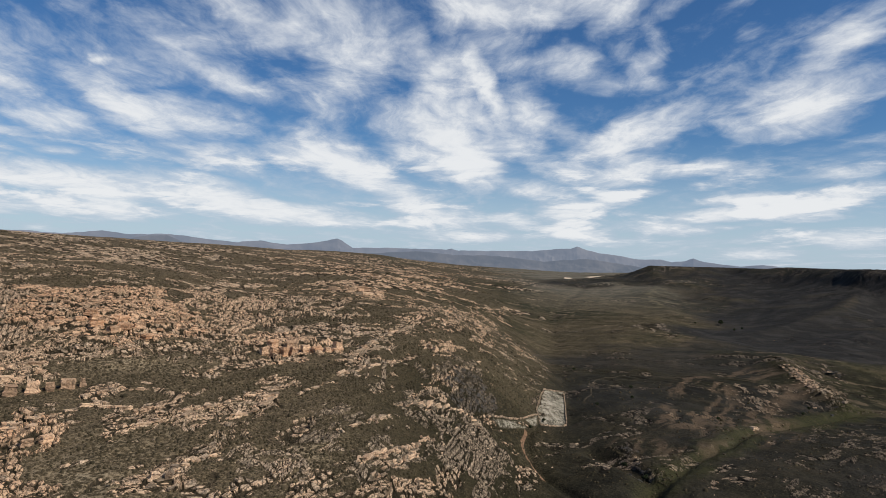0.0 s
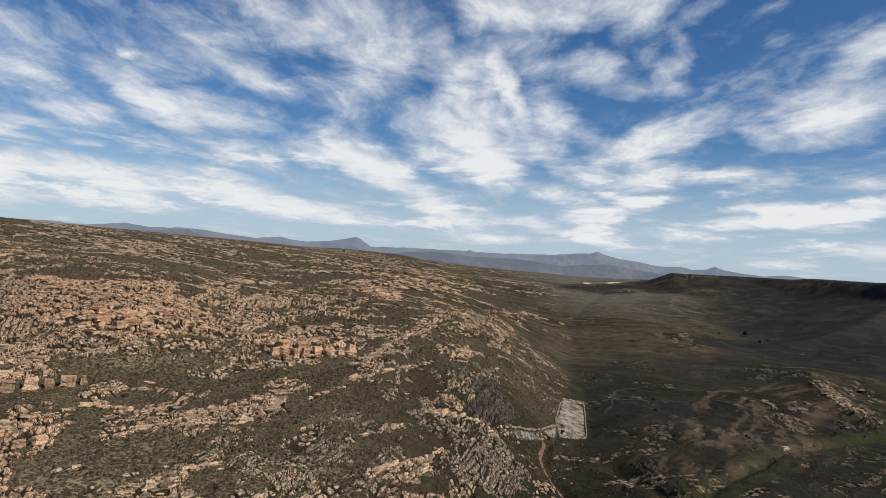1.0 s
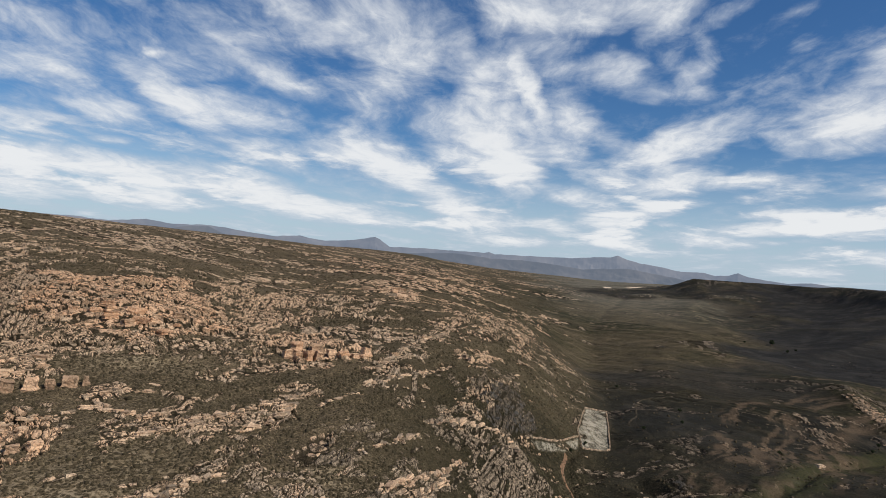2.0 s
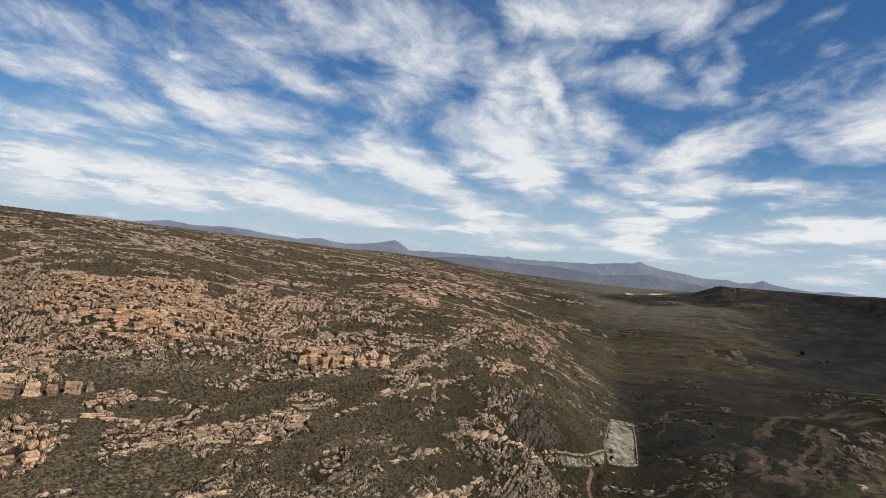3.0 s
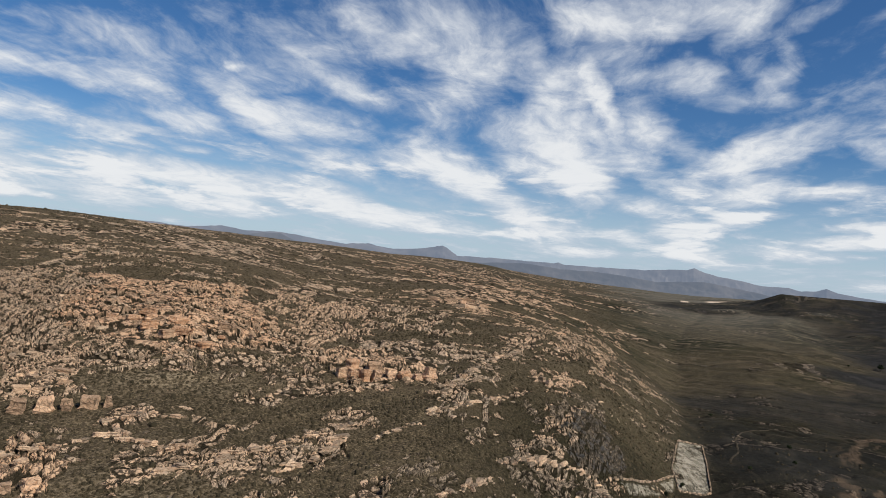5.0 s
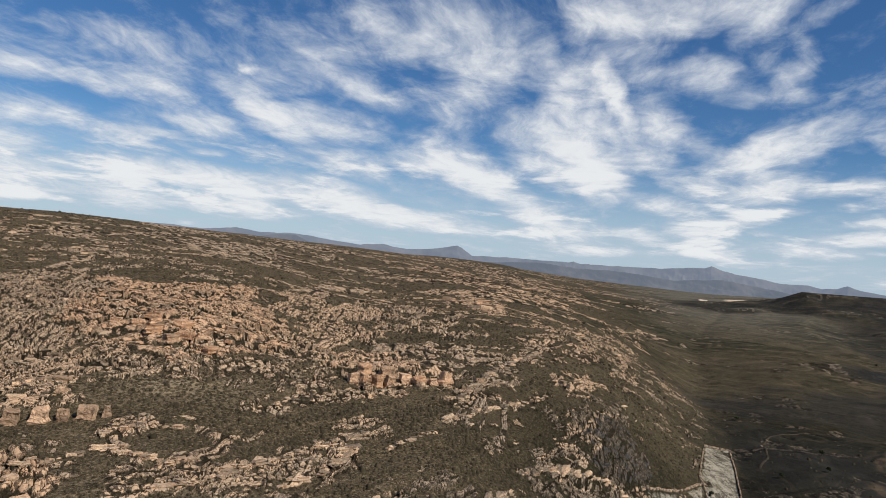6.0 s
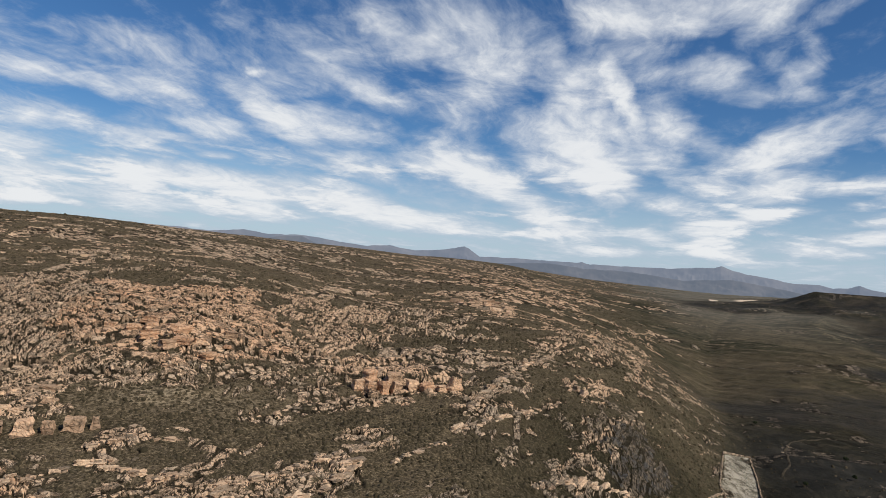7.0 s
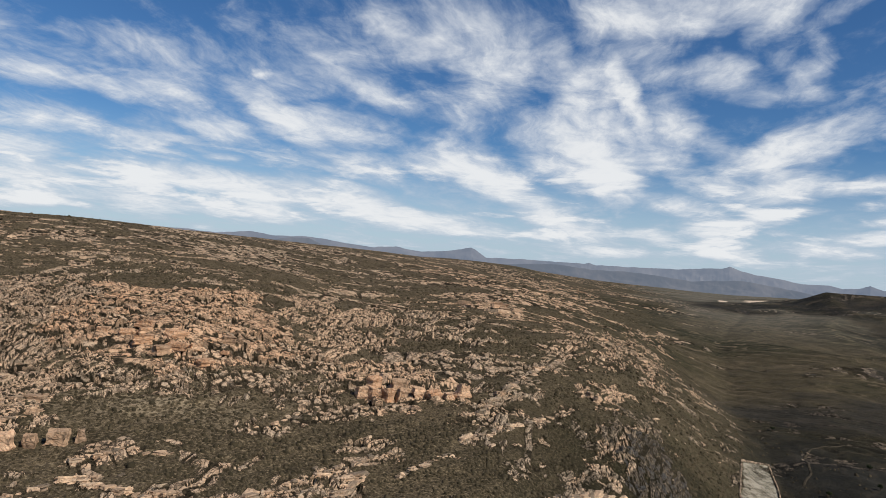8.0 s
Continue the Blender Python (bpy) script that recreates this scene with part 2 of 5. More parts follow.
def outside(x, y, ring):
    """Distance from a closed ring, negative inside."""
    best, inner = np.full(np.shape(x), 1e9), np.zeros(np.shape(x), bool)
    for (ax, ay), (bx, by) in zip(ring, ring[1:] + ring[:1]):
        dx, dy = bx - ax, by - ay
        t = np.clip(((x - ax) * dx + (y - ay) * dy) / (dx * dx + dy * dy), 0, 1)
        best = np.minimum(best, np.hypot(x - ax - t * dx, y - ay - t * dy))
        cross = ((ay > y) != (by > y)) & (x < dx * (y - ay) / (dy if dy else 1e-9) + ax)
        inner ^= cross
    return np.where(inner, -best, best)


def hump(x, y, cx, cy, rx, ry, turn, height):
    c, s = math.cos(radians(turn)), math.sin(radians(turn))
    u, v = ((x - cx) * c + (y - cy) * s) / rx, (-(x - cx) * s + (y - cy) * c) / ry
    return height * np.exp(-(u * u + v * v))


def beside(x, y, line):
    """Distance from an open line."""
    best = np.full(np.shape(x), 1e9)
    for (ax, ay), (bx, by) in zip(line, line[1:]):
        dx, dy = bx - ax, by - ay
        t = np.clip(((x - ax) * dx + (y - ay) * dy) / (dx * dx + dy * dy), 0, 1)
        best = np.minimum(best, np.hypot(x - ax - t * dx, y - ay - t * dy))
    return best


KNOLLS = [(300, 400, 120, 60, 25, 10), (385, 680, 110, 45, -20, 13), (245, 585, 70, 40, 20, 6), (170, 480, 40, 60, 0, 3), (-172, 372, 34, 26, -45, 5), (-84, 404, 30, 14, 40, 4), (-40, 415, 18, 45, -5, 4), (3, 425, 14, 40, 0, 3), (285, 1010, 130, 250, 10, 9)]
BROOK = [(-6, 352), (19, 374), (31, 390), (43, 409), (58, 430), (68, 450), (88, 468), (106, 477), (150, 500), (215, 520)]
LOWER_BROOK = [(58, 430), (55, 412), (54, 398), (54, 382), (59, 362), (66, 345), (72, 325), (85, 280)]
SIDE_BROOK = [(340, 541), (325, 533), (259, 493), (211, 448), (170, 392), (146, 372), (124, 349), (104, 327), (85, 280)]
GULLY = [(92, 400), (99, 385), (105, 364), (111, 343), (104, 327)]
UPPER_BROOK = [(88, 468), (106, 560), (112, 700), (150, 900), (190, 1150), (300, 1600), (520, 2300)]
HOLLOW = [(640, 1800), (560, 1400), (500, 1150), (480, 1000), (450, 880)]
SPURS = [([(339, 670), (335, 610), (331, 559)], 15, 10)]
# crests that run down from the table mountain, with their heights
CRESTS = [[(691, 2236, 106), (633, 2242, 82), (599, 2241, 65), (550, 2233, 47)],
          [(824, 2094, 98), (721, 2025, 68), (629, 1951, 48), (520, 1723, 34), (460, 1480, 26), (428, 1227, 21), (411, 1074, 15), (397, 961, 9)],
          [(1066, 1924, 102), (1009, 1842, 66), (918, 1720, 39), (788, 1562, 24), (656, 1404, 19)],
          [(1083, 1621, 92), (987, 1505, 85), (785, 1278, 57), (653, 1124, 39), (532, 1019, 24), (432, 957, 16)],
          [(636, 958, 29), (545, 898, 17), (467, 839, 11), (417, 797, 9)]]
CUTS = [(BROOK, 3.5, 2.2), (LOWER_BROOK, 3.5, 2.6), (SIDE_BROOK, 5, 3), (GULLY, 6, 5), (UPPER_BROOK, 14, 3), (HOLLOW, 75, 11)]


def crest_over(x, y, z, line):
    """The land raised to a ridge along a line of places with heights."""
    best, top = np.full(np.shape(x), 1e9), np.zeros(np.shape(x))
    for (ax, ay, az), (bx, by, bz) in zip(line, line[1:]):
        dx, dy = bx - ax, by - ay
        t = np.clip(((x - ax) * dx + (y - ay) * dy) / (dx * dx + dy * dy), 0, 1)
        d = np.hypot(x - ax - t * dx, y - ay - t * dy)
        top = np.where(d < best, az + (bz - az) * t, top)
        best = np.minimum(best, d)
    up = np.maximum(top - z, 0)
    best = np.maximum(best * (1 + 0.5 * fbm(x, y, 160, 3, 29)), 0)
    return z + up * np.exp(-(np.sqrt(best * best + 64) - 8) / (45 + 1.5 * up))


def land(x, y):
    """The land without its rocks and small relief."""
    z = lay(x, y)
    far = smooth(150, 900, np.hypot(x, y))
    z = z + fbm(x, y, 420, 3, 5) * 5 * far + fbm(x, y, 120, 3, 8) * 2.2
    bearing = np.degrees(np.arctan2(x, y))
    z = z + fbm(x, y, 85, 3, 15) * 4.5 * smooth(10, 16, bearing) * smooth(700, 1100, np.hypot(x, y))
    # spurs and hollows of the valley side
    spur = 0.6 - np.abs(fbm(x, y, 300, 4, 13)) * 2.4
    z = z + smooth(9, 16, bearing) * smooth(420, 800, np.hypot(x, y)) * spur * 6
    for v in KNOLLS:
        z = z + hump(x, y, *v)
    for line, wide, deep in CUTS:
        z = z - deep * np.exp(-((beside(x, y, line) / wide) ** 2))
    for line, wide, tall in SPURS:
        z = z + tall * np.exp(-((beside(x, y, line) / wide) ** 2)) * (0.8 + 0.3 * fbm(x, y, 50, 2, 27))
    q = outside(x, y, MESA)
    q = q * (1 + 0.35 * smooth(19.0, 16.0, bearing))
    q = q + (np.abs(fbm(x, y, 430, 3, 22)) * 300 - 60) * smooth(0, 260, q) + fbm(x, y, 130, 3, 24) * 45 * smooth(-20, 60, q)
    q = np.maximum(q, 0)
    rise = 0.2 * np.exp(-((q / 40) ** 2)) + 0.8 * np.clip(1 - q / 450, 0, 1) ** 1.6
    rise = rise * smooth(1000, 500, q)
    table = 105 + fbm(x, y, 300, 3, 31) * 3 + 7 * smooth(25.5, 27.5, bearing)
    z = z + (table - z) * np.where(q <= 0, 1, rise)
    if np.any((x > 300) & (y > 600)):
        for line in CRESTS:
            z = crest_over(x, y, z, line)
    return z


# ---- what covers the land: rock, thicket, gravel ----
OUTCROPS, THICKETS, GRAVELS, ZONES, BENCHES = [], [], [], [], []


def outcrop(*v):
    """Bare rock: place, two radii, turn, density, warmth of its colour, size of its blocks (metres)."""
    OUTCROPS.append(v)


def rock_zone(*v):
    """Bedded rock: density, warmth of its colour, bearing of the beds, length and width of the blocks, height of the steps, outline."""
    ZONES.append(v)


def scrub_zone(ring):
    """A bench of scrub with hardly any rock: its outline."""
    BENCHES.append(ring)


def thicket(*v):
    THICKETS.append(v)


def gravel(*v):
    GRAVELS.append(v)


outcrop(334, 612, 60, 12, 88, 0.7, 0.4, 2.5)
outcrop(21, 863, 296, 33, 82, 0.42, 0.5, 4)
outcrop(48, 1311, 90, 40, -25, 0.6, 0.5, 5)
outcrop(118, 1210, 80, 26, -30, 0.5, 0.4, 4)
outcrop(128, 1040, 90, 18, -70, 0.45, 0.4, 4)
outcrop(40, 1560, 150, 45, -20, 0.5, 0.5, 6)
outcrop(5, 633, 70, 26, 68, 0.45, 0.5, 4)
outcrop(41, 657, 181, 20, 85, 0.5, 0.5, 3)
outcrop(-124, 1196, 209, 68, 83, 0.9, 0.7, 8)
outcrop(-91, 688, 35, 25, -64, 0.8, 0.8, 8)
outcrop(-19, 1757, 311, 80, 82, 0.8, 0.7, 8)
outcrop(-65, 937, 175, 53, -88, 0.6, 0.6, 6)
outcrop(-259, 1372, 180, 61, -90, 0.6, 0.6, 6)
outcrop(-503, 1095, 447, 159, -73, 0.4, 0.4, 5)
outcrop(-370, 623, 116, 38, -66, 0.5, 0.5, 4)
outcrop(-320, 989, 207, 92, -74, 0.35, 0.3, 4)
outcrop(338, 615, 57, 10, 83, 0.9, 0.2, 4)
outcrop(382, 656, 34, 11, -88, 0.7, 0.2, 4)
outcrop(323, 553, 30, 10, 40, 0.8, 0.3, 3)
outcrop(251, 559, 35, 12, 60, 0.35, 0.5, 3)
outcrop(-405, 558, 80, 40, -46, 0.5, 0.45, 5)
outcrop(-591, 712, 147, 30, -45, 0.5, 0.6, 5)
rock_zone(0.95, 0.88, 84, 7.6, 4.1, 2.3, [(-269, 431), (-291, 472), (-252, 460), (-236, 480), (-219, 510), (-182, 451), (-154, 416), (-145, 399), (-144, 364), (-154, 350), (-168, 337), (-183, 335), (-199, 343), (-213, 348)])
rock_zone(0.85, 0.42, -30, 16.0, 2.3, 1.9, [(-206, 315), (-232, 354), (-275, 422), (-300, 474), (-288, 474), (-262, 421), (-213, 348), (-199, 319)])
rock_zone(0.88, 0.5, 1, 5.1, 2.0, 1.2, [(-217, 316), (-206, 315), (-199, 319), (-213, 348), (-199, 343), (-183, 335), (-176, 321), (-173, 308), (-176, 300), (-173, 291), (-178, 282), (-182, 276)])
rock_zone(0.81, 0.45, -34, 16.0, 2.1, 1.5, [(-287, 396), (-299, 423), (-261, 386), (-229, 341), (-224, 324)])
rock_zone(0.62, 0.4, 38, 2.8, 4.3, 1.6, [(-182, 325), (-167, 336), (-154, 342), (-143, 332), (-146, 318), (-161, 309), (-174, 308)])
rock_zone(0.76, 0.55, -9, 16.0, 3.0, 1.9, [(-186, 461), (-202, 541), (-194, 605), (-175, 608), (-145, 573), (-126, 506), (-126, 456), (-138, 412), (-145, 399), (-158, 413)])
rock_zone(0.68, 0.37, -4, 16.0, 4.1, 2.5, [(-142, 577), (-147, 631), (-114, 615), (-70, 559), (-59, 522), (-71, 499), (-93, 514), (-117, 515)])
rock_zone(0.85, 0.75, 61, 4.7, 6.5, 2.1, [(-117, 398), (-116, 426), (-98, 428), (-82, 396), (-71, 409), (-60, 418), (-57, 395), (-78, 378), (-89, 371), (-99, 376)])
rock_zone(0.59, 0.35, -9, 10.0, 2.2, 1.3, [(-130, 335), (-125, 359), (-120, 383), (-104, 376), (-86, 370), (-82, 354), (-101, 336), (-106, 322), (-117, 314)])
rock_zone(0.76, 0.38, 76, 5.4, 10.0, 1.7, [(-107, 462), (-81, 475), (-51, 477), (-47, 443), (-71, 422), (-99, 431)])
rock_zone(0.47, 0.30, 6, 6.2, 2.2, 1.1, [(-153, 343), (-143, 362), (-127, 417), (-116, 389), (-125, 359), (-131, 337), (-139, 324)])
rock_zone(0.5, 0.35, 12, 10.6, 4.7, 1.8, [(-399, 525), (-374, 567), (-332, 612), (-265, 583), (-245, 518), (-282, 489), (-308, 462), (-321, 436)])
rock_zone(0.6, 0.4, 75, 12.5, 10.0, 2.4, [(-236, 596), (-225, 691), (-155, 707), (-72, 593), (-107, 605), (-164, 638), (-203, 603)])
rock_zone(0.64, 0.30, 10, 16.0, 2.3, 1.8, [(-54, 383), (-52, 440), (-40, 514), (-21, 521), (-30, 477), (-36, 448), (-43, 411), (-47, 385)])
rock_zone(0.64, 0.30, 12, 9.5, 2.1, 1.6, [(-47, 384), (-42, 411), (-34, 439), (-26, 417), (-25, 388), (-38, 369), (-43, 374)])
rock_zone(0.60, 0.20, 7, 7.6, 1.7, 1.2, [(-51, 354), (-38, 369), (-25, 385), (-26, 365), (-30, 345), (-35, 340), (-37, 353), (-46, 350)])
rock_zone(0.85, 0.6, 21, 9.5, 2.5, 1.9, [(-9, 456), (-2, 491), (11, 505), (12, 483), (-5, 444)])
rock_zone(0.57, -0.08, 17, 9.4, 1.8, 1.5, [(-10, 402), (-1, 432), (18, 473), (28, 477), (13, 435), (3, 404), (-6, 395)])
rock_zone(0.72, 0.42, 23, 6.5, 1.8, 1.6, [(-10, 359), (-6, 387), (8, 407), (8, 393), (-2, 367), (-9, 354)])
rock_zone(0.78, -0.32, 13, 8.6, 1.7, 1.6, [(4, 409), (16, 448), (28, 456), (31, 427), (18, 391), (8, 381)])
rock_zone(0.45, 0.35, 68, 4.7, 5.1, 1.9, [(9, 604), (44, 775), (66, 768), (73, 734), (57, 596), (32, 551), (17, 577)])
rock_zone(0.45, 0.40, 14, 16.0, 4.3, 2.2, [(-38, 531), (3, 647), (90, 1113), (107, 1058), (42, 747), (1, 594), (-28, 526)])
rock_zone(0.35, 0.2, 52, 4.2, 2.3, 1.3, [(31, 543), (61, 606), (80, 606), (90, 567), (63, 516), (39, 498)])
rock_zone(0.95, 0.85, 69, 3.2, 4.1, 2.1, [(-161, 233), (-157, 243), (-158, 255), (-141, 244), (-131, 233), (-132, 227), (-138, 224), (-152, 220)])
rock_zone(0.64, 0.50, 59, 2.6, 3.9, 1.1, [(-140, 267), (-141, 281), (-128, 288), (-109, 290), (-108, 270), (-125, 259)])
rock_zone(0.85, 0.45, 26, 3.6, 2.3, 1.4, [(-117, 245), (-104, 256), (-91, 272), (-84, 293), (-75, 319), (-78, 326), (-91, 301), (-97, 282), (-109, 263), (-121, 252)])
rock_zone(0.77, 0.40, 13, 5.1, 2.1, 1.4, [(-88, 268), (-87, 295), (-78, 307), (-74, 289), (-77, 271), (-83, 262)])
rock_zone(0.72, 0.35, 18, 2.9, 1.7, 1.0, [(-89, 221), (-85, 233), (-80, 254), (-75, 266), (-72, 262), (-77, 244), (-82, 223), (-86, 218)])
rock_zone(0.81, 0.50, 40, 2.5, 2.4, 1.2, [(-100, 207), (-92, 217), (-88, 223), (-83, 215), (-88, 208), (-95, 202)])
rock_zone(0.85, 0.75, 46, 2.5, 3.5, 1.3, [(-147, 213), (-137, 215), (-129, 211), (-114, 198), (-132, 193)])
rock_zone(0.47, 0.35, 78, 2.5, 2.5, 1.1, [(-177, 260), (-161, 262), (-138, 261), (-125, 255), (-118, 243), (-129, 237), (-143, 250), (-163, 253), (-167, 246)])
rock_zone(0.61, -0.02, 18, 4.6, 2.1, 1.2, [(-60, 282), (-47, 303), (-36, 299), (-37, 279), (-45, 260), (-52, 260)])
rock_zone(0.57, 0.03, 15, 8.6, 1.7, 1.4, [(-36, 261), (-23, 296), (-12, 345), (13, 377), (26, 365), (34, 340), (25, 306), (-1, 291), (-18, 262), (-27, 247)])
rock_zone(0.90, 0.45, 24, 6.9, 1.8, 2.0, [(-38, 223), (-28, 239), (-18, 261), (-5, 279), (2, 287), (4, 275), (-37, 217)])
rock_zone(0.78, 0.28, 24, 3.0, 1.7, 0.9, [(-59, 233), (-53, 246), (-46, 238), (-52, 228)])
rock_zone(0.45, 0.23, 26, 3.2, 1.9, 0.8, [(-80, 241), (-72, 263), (-59, 280), (-48, 259), (-53, 246), (-67, 233)])
rock_zone(0.52, 0.23, 28, 3.4, 1.7, 0.7, [(-45, 230), (-47, 255), (-35, 261), (-27, 247), (-28, 239), (-39, 226)])
rock_zone(0.83, 0.08, 18, 8.2, 1.8, 1.5, [(-4, 317), (1, 360), (20, 382), (30, 369), (23, 324), (4, 293)])
rock_zone(0.52, 0.10, 4, 13.7, 4.8, 4.1, [(324, 649), (341, 656), (349, 622), (330, 548), (313, 542), (313, 583)])
rock_zone(0.38, -0.05, -67, 6.9, 10.0, 2.6, [(341, 656), (378, 664), (389, 624), (350, 581), (349, 622)])
rock_zone(0.5, -0.05, 50, 6.5, 2.2, 1.5, [(192, 360), (243, 415), (303, 473), (250, 359), (217, 312), (177, 312), (179, 330)])
rock_zone(0.6, -0.35, -9, 6.5, 2.2, 2.5, [(105, 396), (114, 402), (116, 367), (117, 346), (110, 346), (106, 371)])
rock_zone(0.50, 0.30, -11, 9.3, 3.4, 1.5, [(246, 578), (306, 618), (285, 565), (247, 514), (238, 533)])
rock_zone(0.45, 0.30, -87, 4.7, 3.8, 0.9, [(130, 390), (143, 383), (140, 369), (125, 357)])
rock_zone(0.85, 0.42, -24, 14.0, 2.4, 1.5, [(-327, 410), (-328, 455), (-306, 459), (-237, 371), (-200, 320), (-182, 292), (-191, 285)])
scrub_zone([(-328, 455), (-342, 540), (-287, 601), (-245, 647), (-240, 539), (-278, 512), (-297, 459)])
scrub_zone([(-167, 298), (-146, 303), (-120, 310), (-90, 339), (-43, 342), (-44, 326), (-80, 328), (-101, 308), (-116, 296), (-146, 292), (-160, 292)])
scrub_zone([(-129, 466), (-103, 517), (-44, 523), (-61, 466), (-91, 468)])
scrub_zone([(-20, 514), (-7, 510), (14, 499), (-8, 429), (-25, 416), (-27, 469)])
scrub_zone([(-147, 297), (-92, 327), (-55, 348), (-26, 354), (-42, 304), (-65, 296), (-95, 298), (-118, 292), (-144, 286)])
scrub_zone([(-126, 245), (-96, 256), (-83, 245), (-96, 222), (-122, 228)])
scrub_zone([(-181, 569), (-123, 606), (-48, 563), (-22, 573), (-55, 523), (-125, 520)])
scrub_zone([(28, 597), (34, 540), (43, 506), (59, 508), (65, 469), (30, 411), (30, 454), (16, 484)])
thicket(-257, 523, 57, 43, 39)
thicket(-287, 472, 25, 16, 83)
thicket(-70, 337, 29, 16, 31)
thicket(-158, 286, 33, 5, 14)
thicket(-92, 307, 25, 5, 76)
thicket(-80, 241, 23, 13, 79)
thicket(-59, 531, 38, 30, 75)
thicket(-183, 718, 81, 44, -52)
thicket(-13, 396, 41, 12, 84)
thicket(-38, 331, 24, 11, 63)
thicket(39, 449, 69, 17, 73)
# scrub darkened here to paint the cloud shade on the valley floor
thicket(205, 656, 120, 62, 34)
thicket(292, 556, 50, 20, 44)
thicket(139, 1397, 256, 55, -88)
thicket(-33, 258, 15, 9, 70)
thicket(100, 417, 49, 24, 80)
thicket(-41, 231, 12, 5, 27)
gravel(-108, 239, 22, 17, -60)
gravel(-111, 212, 24, 14, -17)
gravel(-146, 316, 29, 16, 32)
gravel(34, 378, 34, 7, 74)
gravel(-45, 251, 17, 12, 36)
gravel(183, 413, 113, 10, 47)


FOLD = [(143, 370), (190, 437), (221, 514), (262, 583), (318, 622)]


def arcs(x, y):
    """Beds folded round the foot of the knoll, from 0 to 1."""
    k = np.nonzero((x > 80) & (x < 420) & (y > 320) & (y < 720))[0]
    out = np.zeros(np.shape(x))
    px, py = x[k], y[k]
    d = beside(px, py, FOLD) * np.where(outside(px, py, FOLD + [(420, 500), (300, 340)]) < 0, -0.7, 1.0) + fbm(px, py, 45, 3, 46) * 9 + fbm(px, py, 11, 2, 52) * 2.2
    reach = smooth(-32, -18, d) * smooth(56, 40, d) * smooth(360, 400, py)
    reach = reach * smooth(-0.35, 0.25, fbm(px, py, 38, 3, 45) + 0.25 * smooth(30, 0, np.abs(d - 8)))
    out[k] = reach * smooth(-0.25, 0.5, 2.2 * fbm(d / 3.6, (0.5 * px + py) / 70, 1.0, 3, 50) + 0.7 * fbm(px, py, 12, 3, 49))
    return out


